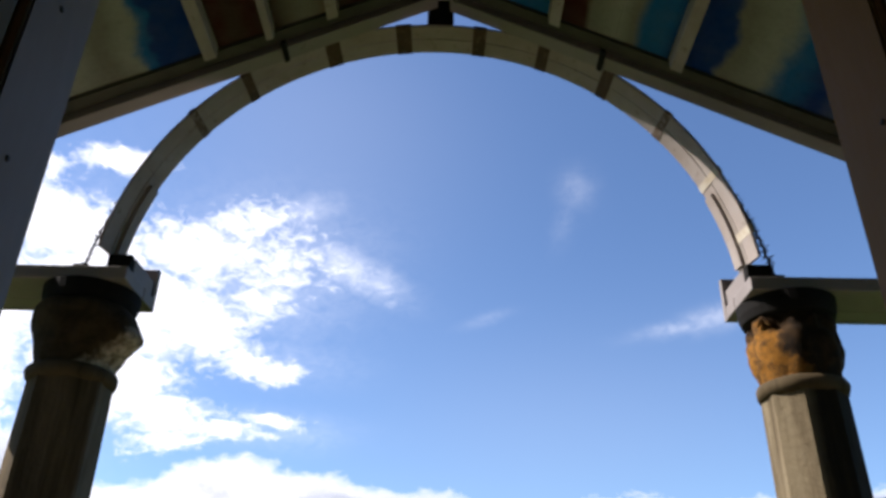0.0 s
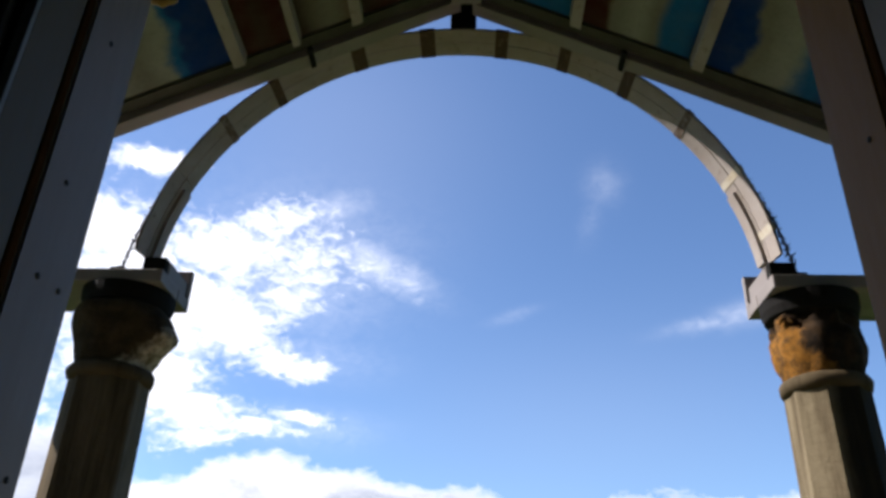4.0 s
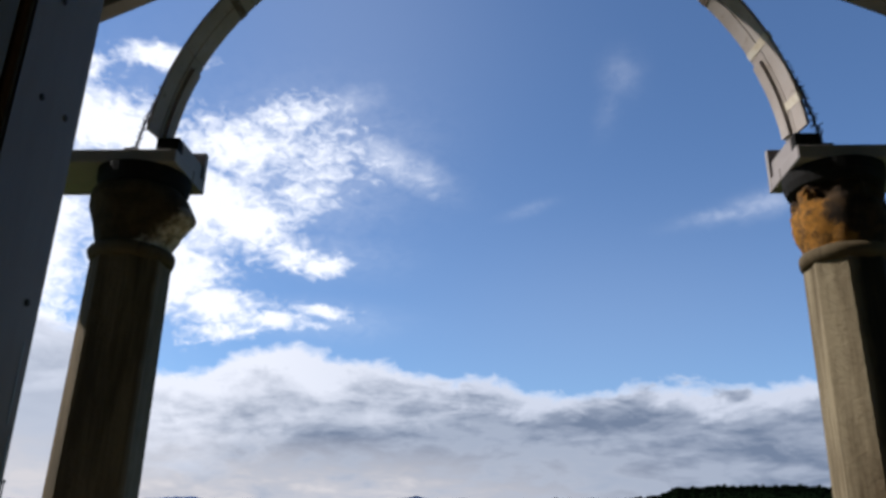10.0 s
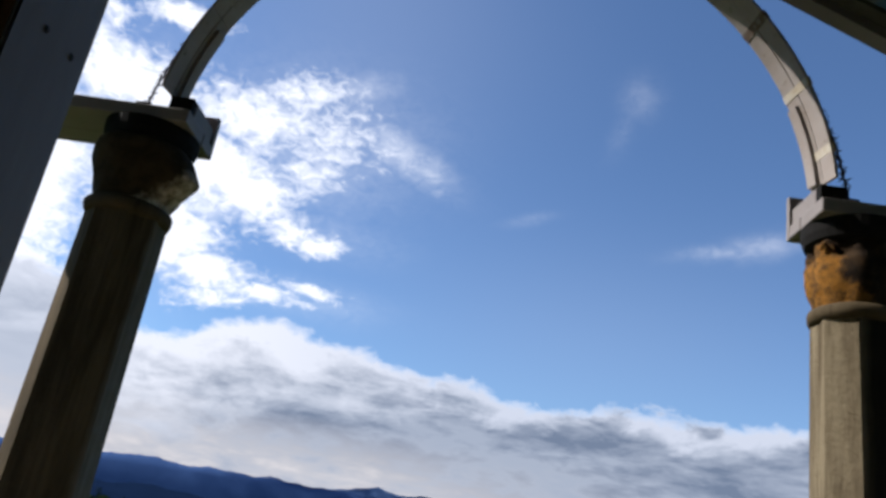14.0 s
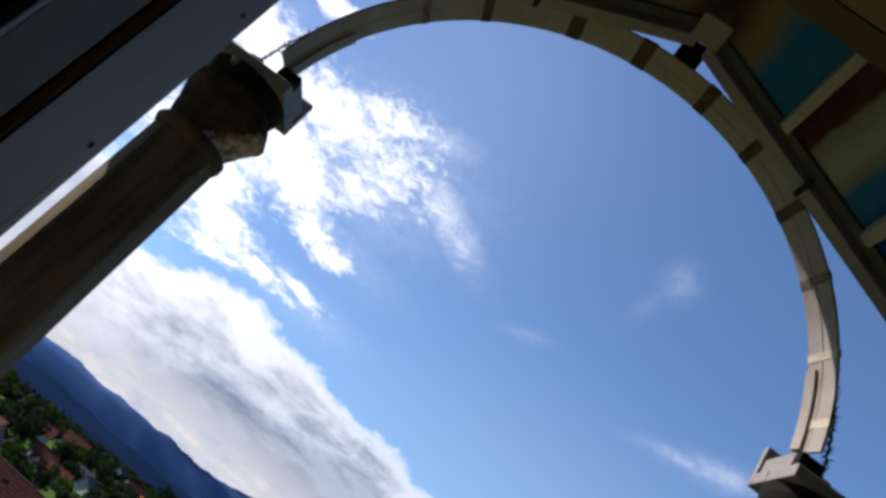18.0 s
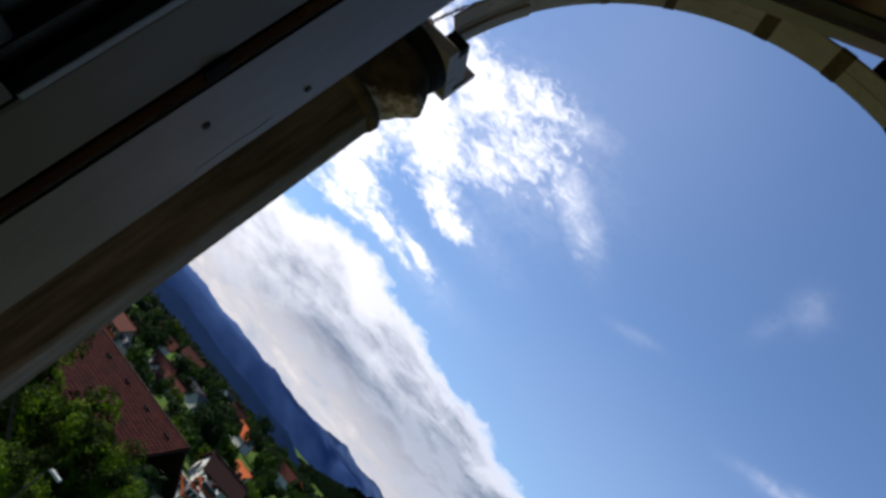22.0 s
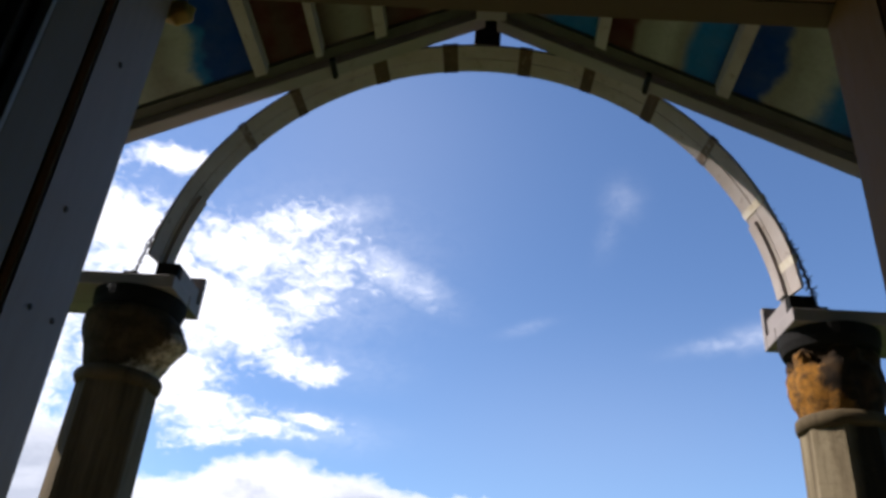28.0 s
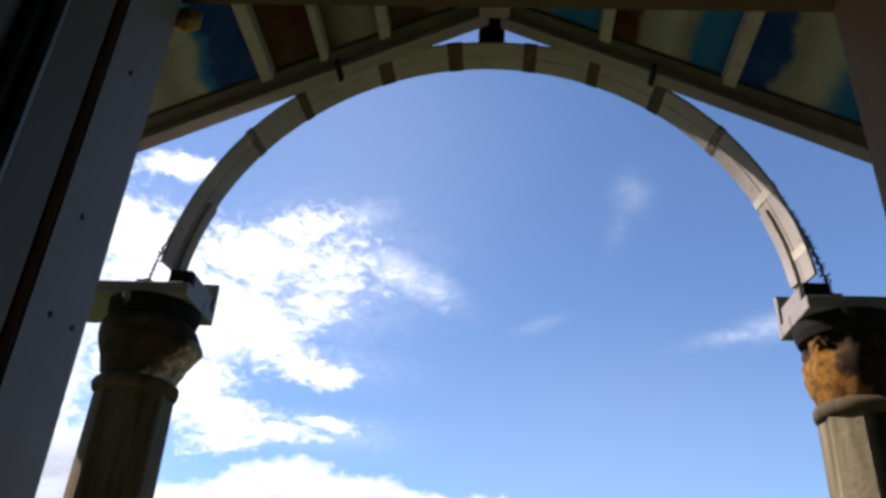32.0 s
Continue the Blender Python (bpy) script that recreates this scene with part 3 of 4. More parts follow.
def carved(a, z, side):
    """Worn carving: a broken corner scroll on one capital, shallow leaves on the other."""
    p = Vector((math.cos(a) * 3.2, math.sin(a) * 3.2, z * 17 + 5 * side))
    lump = 0.0045 * noise.noise(p) + 0.003 * noise.noise(p * 2.7)
    if side < 0:
        turn = (a + math.pi) % (2 * math.pi) - math.pi
        scroll = math.exp(-((turn + 0.15) / 0.42) ** 2) * max(0.0, 1 - abs(z - 2.395) / 0.075)
        flats = 0.005 * max(0.0, math.cos(4 * a)) * max(0.0, min(1.0, (z - 2.36) / 0.06))
        return 0.062 * scroll - flats + lump
    f = max(0.0, min(1.0, (z - 2.32) / 0.06)) * max(0.0, min(1.0, (2.49 - z) / 0.03))
    hollow = 0.016 * max(0.0, min(1.0, (z - 2.425) / 0.02)) * max(0.0, math.cos(6 * a + 0.5))
    return 0.004 * math.cos(8 * a + z * 22) * f - hollow + lump


def column(side, cap_material, label, cap_label):
    thing = empty("column", (side * COL_X, COL_Y, 0), label=label, category="column", group="columns under the arch")
    shaft = lathe([(0.150, 0.10), (0.135, 0.14), (0.128, 0.20), (0.120, 1.0), (0.1150, 1.6), (0.1095, 2.255), (0.1095, 2.272)], 8, math.pi / 8)
    bmesh.ops.bevel(shaft, geom=[e for e in shaft.edges if abs(e.verts[0].co.z - e.verts[1].co.z) > 0.01], offset=0.004, segments=2, affect="EDGES")
    # Same stone, toned browner for the shaded column and paler for the sunlit one.
    part("shaft", shaft, M["brown_shaft_skylit"] if side < 0 else M["pale_shaft_shaded"], thing)
    part("base", box(-0.17, 0.17, -0.17, 0.17, 0.0, 0.10, 0.01), M["stone"], thing)
    ring = [(0.104, 2.264), (0.115, 2.271), (0.1190, 2.282), (0.1190, 2.292), (0.113, 2.304), (0.104, 2.308)]
    part("neck_ring", lathe(ring, 32, 0, lambda a, z: 0.004 * noise.noise(Vector((math.cos(a) * 3, math.sin(a) * 3, z * 9 + side)))), M["stone"], thing, smooth=True)
    if side < 0:
        body = [(0.102, 2.302), (0.106, 2.320), (0.113, 2.345), (0.123, 2.380), (0.133, 2.420), (0.139, 2.450), (0.136, 2.472), (0.124, 2.486)]
    else:
        body = [(0.100, 2.302), (0.106, 2.320), (0.115, 2.35), (0.120, 2.385), (0.119, 2.42), (0.114, 2.445), (0.115, 2.47), (0.110, 2.486)]
    fine = []
    for (r0, z0), (r1, z1) in zip(body, body[1:]):
        fine += [(r0 + (r1 - r0) * k / 4, z0 + (z1 - z0) * k / 4) for k in range(4)]
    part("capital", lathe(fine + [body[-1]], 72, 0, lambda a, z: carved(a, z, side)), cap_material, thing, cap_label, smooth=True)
    if side > 0:
        c = Vector((0.120 * math.cos(radians(214)), 0.120 * math.sin(radians(214)), 2.452))
        out, side_way = Vector((math.cos(radians(214)), math.sin(radians(214)), 0)), Vector((-math.sin(radians(214)), math.cos(radians(214)), 0))
        curl = [c + out * (0.006 - 0.010 * k / 14) + side_way * (0.034 * (k / 14 - 0.5)) + Vector((0, 0, 0.022 * math.sin(math.pi * k / 14) - 0.004 * k / 14)) for k in range(15)]
        part("volute", tube(curl, [0.004 + 0.004 * math.sin(math.pi * k / 14) for k in range(15)], 6), cap_material, thing, "worn stone scroll", smooth=True)
    part("abacus", lathe([(0.108, 2.480), (0.124, 2.488), (0.131, 2.510), (0.133, Z_PLANK)], 40), M["black"], thing, "black round slab")
    return thing


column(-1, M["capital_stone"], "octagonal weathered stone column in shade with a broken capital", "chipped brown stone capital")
column(1, M["lichen_sunside_stone"], "octagonal sunlit stone column with an orange lichened capital", "stone capital, orange lichen on the sunlit side, shaded rest painted dark")


def lintel(side, label):
    thing = empty("lintel", (side * HALF, 0, Z_PLANK), label=label, category="lintel", group="lintels on the columns")
    x0, x1 = sorted((side * HALF, side * 1.62))
    x0, x1 = x0 - side * HALF, x1 - side * HALF
    mid = 2.105
    part("plank", box(x0, x1, Y_NEAR, mid - 0.002, 0, PLANK, 0.004), M["white_wood"], thing)
    part("plank", box(x0, x1, mid + 0.002, Y_FAR - 0.022, 0.001, PLANK, 0.004), M["white_wood"], thing)
    part("upstand", box(x0, x1, Y_FAR - 0.021, Y_FAR, 0, 0.136, 0.003), M["white_wood"], thing)
    return thing


lintel(-1, "white painted plank lintel in shade on a stone column")
lintel(1, "white painted plank lintel, sunlit end, on a stone column")


def impost(side):
    x0, x1 = sorted((side * (HALF + 0.006), side * (HALF + 0.075)))
    thing = empty("impost_block", (side * HALF, 0, Z_PLANK + PLANK), label="small wooden block carrying the foot of the arch, its shaded front made black", category="block", group="blocks under the arch")
    o = -side * HALF
    part("core", box(x0 + o, x1 + o, 2.02, 2.172, 0, 0.050, 0.003), M["white_wood"], thing)
    # The front's shade, built as a thin black piece before the pale core.
    part("front", box(x0 + o + 0.001, x1 + o - 0.001, 1.990, 2.018, 0, 0.049, 0.002), M["black"], thing, "black face standing for the front's shade")


impost(-1)
impost(1)


def arc_bar(section, a0, a1, steps):
    """A piece of the arch: a closed section of (offset from the inner curve, depth) swept between two angles."""
    b = bmesh.new()
    rings = []
    for i in range(steps + 1):
        a = radians(a0 + (a1 - a0) * i / steps)
        c, s = math.cos(a), math.sin(a)
        rings.append([b.verts.new(((ARCH_A + d) * c, y, (ARCH_B + d) * s)) for d, y in section])
    k = len(section)
    for p, q in zip(rings, rings[1:]):
        for m in range(k):
            b.faces.new((p[m], p[(m + 1) % k], q[(m + 1) % k], q[m]))
    b.faces.new(rings[0][::-1])
    b.faces.new(rings[-1])
    bmesh.ops.recalc_face_normals(b, faces=b.faces)
    return b


SPLAY = 0.022 / (ARCH_Y1 - ARCH_Y0)


def board(y0, y1, proud, thick):
    """Section of a board that lies on the splayed inner face of the arch."""
    f = lambda y: SPLAY * (ARCH_Y1 - y)
    return [(f(y0) - proud, y0), (f(y1) - proud, y1), (f(y1) - proud + thick, y1), (f(y0) - proud + thick, y0)]


arch = empty("arch", (ARCH_X, 0, ARCH_Z), label="round white wooden arch of bent boards with brown stained bands", category="arch")
cuts = [ARCH_LOW, 10.5, 23.5, 38.2, 52.8, 67, 80.7, 96.5, 111.5, 130.3, 143.2, 157, 180 - ARCH_LOW]
MID = 1.996
for k, (a0, a1) in enumerate(zip(cuts, cuts[1:])):
    low, high = (0.05 if a0 > ARCH_LOW else 0.0), (0.05 if a1 < 180 - ARCH_LOW else 0.0)
    step = 0.0003 * ((k * 7) % 3)
    part("front_board", arc_bar(board(ARCH_Y0, MID - 0.0018, -step, 0.008), a0 + low, a1 - high, 8), M["arch_paint"], arch)
    part("rear_board", arc_bar(board(MID + 0.0018, ARCH_Y1, -0.0012 + step, 0.011), a0 + low, a1 - high, 8), M["arch_paint"], arch)
rng = random.Random(4)
for a in [c for c in cuts[1:-1] if c != 157]:
    w = (1.15 if 45 < a < 125 else 0.75) + rng.uniform(-0.15, 0.2)
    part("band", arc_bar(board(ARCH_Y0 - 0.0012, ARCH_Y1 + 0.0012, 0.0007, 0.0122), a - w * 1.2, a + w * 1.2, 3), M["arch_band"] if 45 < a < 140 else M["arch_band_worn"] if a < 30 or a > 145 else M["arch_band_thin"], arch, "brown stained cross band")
for a0, a1 in ((5.4, 21.0), (159.0, 174.6)):
    part("foot_strip", arc_bar(board(2.010, 2.044, 0.010, 0.0115), a0, a1, 6), M["arch_paint"], arch)


def spiked_wire(side):
    """A twisted spiked wire that leaves a small block on the lintel and runs up the outside of the arch."""
    rng = random.Random(5 + side)
    foot = Vector((1.005 if side < 0 else 0.945, 2.0, Z_PLANK + PLANK + 0.008))
    pts = [(side * foot.x, foot.y, foot.z)]
    for i in range(33):
        f = i / 32
        a = radians(2.6 + 21.5 * f)
        r = (0.972 - 0.030 * f) if side < 0 else (0.972 - 0.024 * f)
        pts.append((ARCH_X + side * r * math.cos(a), 2.0 + 0.004 * math.sin(i * 2.3), ARCH_Z + r * math.sin(a) + 0.003 * math.sin(i * 1.9)))
    b = tube(pts, 0.0034 if side < 0 else 0.0042, 5)
    for i in range(1, 33):
        p = Vector(pts[i])
        for _ in range(3 if side < 0 else 5):
            d = Vector((rng.uniform(-1, 1), rng.uniform(-0.6, 0.6), rng.uniform(-1, 1))).normalized()
            join(b, tube([p, p + d * rng.uniform(0.008, 0.019)], [0.0026, 0.001], 4))
    thing = empty("spiked_wire", (0, 0, 0), label="dark twisted wire with spikes along the foot of the arch", category="wire", group="wires beside the arch")
    part("strand", b, M["wire"], thing)
    x = side * foot.x
    part("block", box(x - 0.022, x + 0.022, 1.985, 2.035, Z_PLANK + PLANK, Z_PLANK + PLANK + 0.016, 0.003), M["black"], thing)
    return thing


spiked_wire(-1)
spiked_wire(1)

# gable over the balcony
APEX, SLOPE = 3.562, 0.49
gable = empty("gable_roof", (0, 0, 0), label="small gable roof with painted boards between whitewashed rafters", category="roof")


def sloped(side, x0, x1, y0, y1, drop, thick):
    """A board that follows the roof slope from x0 to x1, its underside drop metres below the roof line."""
    f = lambda x: (APEX - SLOPE * x) if side < 0 else (APEX - 0.016 - 0.497 * x)
    q = [(side * x0, f(x0) - drop), (side * x1, f(x1) - drop), (side * x1, f(x1) - drop + thick), (side * x0, f(x0) - drop + thick)]
    return prism(q, y0, y1)


LEFT = [("painted_eave_l", [(0.70, BLUE), (0.78, BLUE), (0.83, BLUE), (0.85, TEAL), (0.878, CREAM), (0.95, STONE), (1.05, CREAM), (1.3, STONE)]), ("painted_red", [(0.53, BROWN), (0.57, RED), (0.63, BROWN), (0.665, RED), (0.70, RED)]),
        ("painted_grey", [(0.345, TAN), (0.42, STONE), (0.53, BROWN)]), ("painted_top_l", [(0.0, BROWN), (0.16, TAN), (0.26, RED), (0.345, BROWN)])]
RIGHT = [("painted_eave_r", [(0.70, BLUE), (0.795, BLUE), (0.825, STONE), (0.92, CREAM), (0.98, TEAL), (1.06, BLUE), (1.25, CREAM)]), ("painted_blue", [(0.53, CREAM), (0.57, STONE), (0.60, TEAL), (0.65, TEAL), (0.70, BLUE)]),
         ("painted_tan", [(0.345, TAN), (0.37, RED), (0.435, RED), (0.455, STONE), (0.53, CREAM)]), ("painted_top_r", [(0.0, BROWN), (0.12, TAN), (0.22, TEAL), (0.345, TEAL)])]
PURLINS = (0.345, 0.53, 0.70)
for side, tones in ((-1, LEFT), (1, RIGHT)):
    edges = (1.75, 0.70, 0.53, 0.345, 0.0)
    for k, (name, t) in enumerate(tones):
        part("panel", sloped(side, edges[k + 1], edges[k] - 0.001, 0.546, 1.845, -0.045, 0.015), painted(name, t, 3 * k + side + 2, side), gable, "board with faded blue, red and cream paint")
    for x in PURLINS if side < 0 else PURLINS[::2]:
        w = 0.010 if x == 0.53 else 0.016
        part("batten", sloped(side, x - w, x + w, 0.546, 1.84, 0.0, 0.043), M["arch_paint"], gable)
    part("rake_board", sloped(side, 0.02, 1.75, 1.893, 1.945, 0.0, 0.075), M["white_wood"], gable)
    part("rake_fillet", sloped(side, 0.02, 1.75, 1.846, 1.891, -0.030, 0.055), M["dark_edge"], gable, "dark olive-grey fillet behind the rake")
    part("covering", sloped(side, 0.0, 1.80, 0.546, 1.97, -0.085, 0.03), M["black"], gable)
    part("strap", sloped(side, 0.488, 0.502, 1.86, 1.944, 0.013, 0.0125), M["black"], gable, "dark iron strap")
part("king_post", box(-0.055, 0.033, 1.968, 2.03, ARCH_B + 0.0275 + ARCH_Z, APEX + 0.05, 0.003), M["black"], gable, "dark short king post")
part("ridge_block", box(-0.05, 0.05, 1.78, 1.895, APEX - 0.03, APEX + 0.06, 0.004), M["white_wood"], gable)

# ---- the window opening that the camera looks out of ----
FX0, FX1, FY0, FY1, HEAD = -0.262, 0.332, 0.428, 0.523, 2.172
NX0, NX1 = -0.248, 0.321
window = empty("window_1", (0, 0, 0), label="open wooden window with grey-white frame, screws and brown seal", category="window", kind="structure")


def splayed(x_far, x_near, x_back):
    """A jamb whose reveal narrows a little towards the room."""
    b = bmesh.new()
    q = [(x_far, FY1), (x_near, FY0), (x_back, FY0), (x_back, FY1)]
    low = [b.verts.new((x, y, 0.75)) for x, y in q]
    high = [b.verts.new((x, y, HEAD - 0.0005 + (0.0085 if x < 0 else -0.0105))) for x, y in q]
    b.faces.new(low)
    b.faces.new(high[::-1])
    for i in range(4):
        b.faces.new((low[i], low[(i + 1) % 4], high[(i + 1) % 4], high[i]))
    bmesh.ops.recalc_face_normals(b, faces=b.faces)
    bmesh.ops.bevel(b, geom=b.edges[:], offset=0.002, segments=2, affect="EDGES")
    return b


jamb_l = part("jamb", splayed(FX0, NX0, FX0 - 0.055), M["frame_paint"], window)
jamb_r = part("jamb", splayed(FX1, NX1, FX1 + 0.055), M["frame_bounce"], window)
part("seal_strip", box(NX0 - 0.05, NX0 - 0.0015, FY0 - 0.0095, FY0 - 0.0005, 0.75, HEAD + 0.007, 0.002), M["seal"], window, "dark brown sealing strip")
part("seal_strip", box(NX1 + 0.0015, NX1 + 0.05, FY0 - 0.0095, FY0 - 0.0005, 0.75, HEAD - 0.0115, 0.002), M["seal"], window, "dark brown sealing strip")
part("head", prism([(-0.32, HEAD + 0.0105), (0.39, HEAD - 0.0105), (0.39, HEAD + 0.08), (-0.32, HEAD + 0.08)], FY0 - 0.01, 0.4975), M["head_wood"], window, "warm brown wooden head board")
part("head_lip", prism([(-0.32, HEAD + 0.0095), (0.39, HEAD - 0.0115), (0.39, HEAD + 0.08), (-0.32, HEAD + 0.08)], 0.4990, FY1 + 0.004), M["head_lip"], window, "dusty grey-brown outer edge of the head")
part("window_sill", box(-0.35, 0.42, 0.40, 0.66, 0.71, 0.75, 0.006), M["white_wood"], window)


def screw(x, y, z, tilt, jamb):
    """A countersunk cross-head screw in the reveal."""
    b = lathe([(0.0005, 0.0006), (0.0022, 0.0004), (0.0024, -0.0004), (0.0024, -0.0010)][::-1], 12)
    box(-0.0006, 0.0006, -0.0020, 0.0020, 0.0004, 0.0010, 0, b)
    box(-0.0020, 0.0020, -0.0006, 0.0006, 0.0004, 0.0010, 0, b)
    way = 1 if x < 0 else -1
    bmesh.ops.transform(b, matrix=Matrix.Translation((x, y, z)) @ Matrix.Rotation(radians(90 * way), 4, "Y") @ Matrix.Rotation(tilt, 4, "Z"), verts=b.verts)
    part("screw", b, M["screw"], jamb, "dark sunk screw head")


for i, (y, z) in enumerate(SCREWS_L):
    screw(FX0 + (NX0 - FX0) * (FY1 - y) / (FY1 - FY0) + 0.0004, y, z, i * 0.7, jamb_l)
for i, (y, z) in enumerate(SCREWS_R):
    screw(FX1 + (NX1 - FX1) * (FY1 - y) / (FY1 - FY0) - 0.0004, y, z, i * 0.9, jamb_r)
b = bmesh.new()
bmesh.ops.create_icosphere(b, subdivisions=3, radius=1.0)
for v in b.verts:
    v.co *= 1 + 0.3 * noise.noise(v.co * 1.7 + Vector((-4, 0, 0))) + 0.1 * noise.noise(v.co * 5)
bmesh.ops.scale(b, vec=(0.014, 0.009, 0.015), verts=b.verts)
bmesh.ops.translate(b, vec=(FX0 + 0.004, FY1 + 0.008, HEAD - 0.010), verts=b.verts)
part("foam_lump", b, M["pale_wood"], window, "dried orange-yellow foam in the corner", smooth=True)
# a torn bit of the seal, and pale scuffs along the outer edge of the jamb
part("torn_seal", box(NX0 - 0.0042, NX0 + 0.0008, FY0 - 0.0118, FY0 - 0.002, 1.640, 1.653, 0.0012), M["black"], window)
for y, z, tall in ((0.5105, 1.622, 0.052), (0.5165, 1.585, 0.030)):
    f = lambda y: FX0 + (NX0 - FX0) * (FY1 - y) / (FY1 - FY0)
    q = [(f(y - 0.0012) + 0.0003, y - 0.0012), (f(y + 0.0012) + 0.0003, y + 0.0012), (f(y + 0.0012) - 0.0006, y + 0.0012), (f(y - 0.0012) - 0.0006, y - 0.0012)]
    b = bmesh.new()
    low, high = [b.verts.new((u, w, z)) for u, w in q], [b.verts.new((u, w, z + tall)) for u, w in q]
    b.faces.new(low)
    b.faces.new(high)
    for i in range(4):
        b.faces.new((low[i], low[(i + 1) % 4], high[(i + 1) % 4], high[i]))
    bmesh.ops.recalc_face_normals(b, faces=b.faces)
    part("scuff", b, M["bevel_paint"], jamb_l, "pale scuffed paint")


def leaf(side, x, label):
    """A glazed window leaf swung inwards: stiles, glazing bar, beads and two panes; its outer face is at x."""
    thing = empty("window_leaf", (x, FY0 - 0.0102, 0), label=label, category="window", group="window leaves")
    def bx(u0, u1, w0, w1, z0, z1, bevel=0.002):
        x0, x1 = sorted((side * w0, side * w1))
        return box(x0, x1, -u1, -u0, z0, z1, bevel)
    thing.rotation_euler = (0, 0, radians(-7 * side))
    top = HEAD - 0.006
    part("stile", bx(0.0, 0.056, 0.0, 0.040, 0.78, top, 0.003), M["leaf_paint"], thing)
    part("stile", bx(0.30, 0.356, 0.0, 0.040, 0.78, top, 0.003), M["leaf_paint"], thing)
    for v0, v1 in ((0.851, 1.533), (1.573, top - 0.065)):
        part("bevel", bx(0.0565, 0.0615, -0.0015, 0.006, v0, v1, 0.001), M["bevel_paint"], thing, "pale strip along the bevel")
    for z0, z1 in ((0.78, 0.85), (1.534, 1.572), (top - 0.064, top)):
        part("rail", bx(0.0565, 0.2995, 0.001, 0.039, z0, z1, 0.0012), M["leaf_paint"], thing)
    for z0, z1 in ((0.85, 1.534), (1.572, top - 0.064)):
        part("pane", bx(0.060, 0.296, 0.020, 0.024, z0 + 0.003, z1 - 0.003, 0), M["glass"], thing, "window pane with pale light put into its base colour").visible_shadow = False
        for u0, u1 in ((0.0565, 0.070), (0.286, 0.2995)):
            part("bead", bx(u0, u1, 0.010, 0.0195, z0 + 0.0005, z1 - 0.0005, 0.003), M["bead_paint"], thing, "dark glazing bead")
        for v0, v1 in ((z0 + 0.0005, z0 + 0.013), (z1 - 0.013, z1 - 0.0005)):
            part("bead", bx(0.0705, 0.2855, 0.010, 0.0195, v0, v1, 0.003), M["bead_paint"], thing, "dark glazing bead")
    return thing


leaf(-1, NX0 - 0.002, "grey painted glazed window leaf swung inwards beside a brown seal")
leaf(1, NX1 + 0.002, "grey painted glazed window leaf swung inwards, in deep shade")

wall = empty("wall_south", (0, 0, 0), label="plain plastered wall round the window", category="wall", kind="structure")
OUT0, OUT1 = FX0 - 0.057, FX1 + 0.057
part("wall_part", box(-2.4, OUT0, 0.44, 0.545, -0.2, 3.9), M["plaster"], wall)
part("wall_part", box(OUT1, 2.4, 0.44, 0.545, -0.2, 3.9), M["plaster"], wall)
part("wall_part", box(OUT0, OUT1, 0.44, 0.545, HEAD + 0.082, 3.9), M["plaster"], wall)
part("wall_part", box(OUT0, OUT1, 0.44, 0.545, -0.2, 0.708), M["plaster"], wall)
for name, q in (("wall_north", (-2.4, 2.4, -2.7, -2.55, -0.2, 2.75)), ("wall_west", (-2.4, -2.25, -2.55, 0.44, -0.2, 2.75)), ("wall_east", (2.25, 2.4, -2.55, 0.44, -0.2, 2.75))):
    tagged(part(name, box(*q), M["plaster"]), "plain plastered room wall", "wall", kind="structure")
tagged(part("ceiling", box(-2.4, 2.4, -2.7, 0.44, 2.752, 2.85), M["plaster"]), "plain room ceiling", "ceiling", kind="structure")
tagged(part("floor", box(-2.4, 2.4, -2.7, 0.44, -0.3, -0.2), M["floor"]), "worn room floor", "floor", kind="structure")
# Never in view; its warm colour brightens the arch and gable from below.
tagged(part("balcony_floor", box(-2.0, 2.0, 0.546, 2.35, -0.2, 0.0), M["bounce_floor"]), "unseen balcony floor toned to bounce warm light upwards", "floor", kind="structure")
tower = part("wall_tower", box(-2.4, 2.4, -2.7, 2.3, GROUND - 2, -0.302), M["plaster"])
tagged(tower, "plastered house wall below the balcony", "wall", kind="structure")

# ---- the village below ----
def leaf_material(name, dark, light):
    n = Nodes(name)
    geo = n.t.nodes.new("ShaderNodeNewGeometry")
    c = n.coord()
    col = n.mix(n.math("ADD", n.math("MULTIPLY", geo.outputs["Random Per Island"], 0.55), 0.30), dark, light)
    # Shade in the hollows between clumps, painted as near-black noise patches.
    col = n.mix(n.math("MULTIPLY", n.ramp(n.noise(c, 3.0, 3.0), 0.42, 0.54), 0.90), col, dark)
    n.link(col, n.bsdf.inputs["Base Color"])
    n.bsdf.inputs["Roughness"].default_value = 0.8
    n.bsdf.inputs["Specular IOR Level"].default_value = 0.08
    glow = n.add("ShaderNodeBsdfTranslucent")
    n.link(col, glow.inputs["Color"])
    mixer = n.t.nodes.new("ShaderNodeMixShader")
    mixer.inputs[0].default_value = 0.42
    n.link(n.bsdf.outputs[0], mixer.inputs[1])
    n.link(glow.outputs[0], mixer.inputs[2])
    n.link(mixer.outputs[0], n.out.inputs["Surface"])
    return n.mat


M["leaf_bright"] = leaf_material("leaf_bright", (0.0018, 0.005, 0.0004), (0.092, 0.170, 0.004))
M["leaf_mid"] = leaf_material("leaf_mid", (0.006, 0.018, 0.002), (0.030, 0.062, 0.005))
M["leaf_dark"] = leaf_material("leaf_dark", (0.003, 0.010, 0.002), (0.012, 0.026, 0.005))
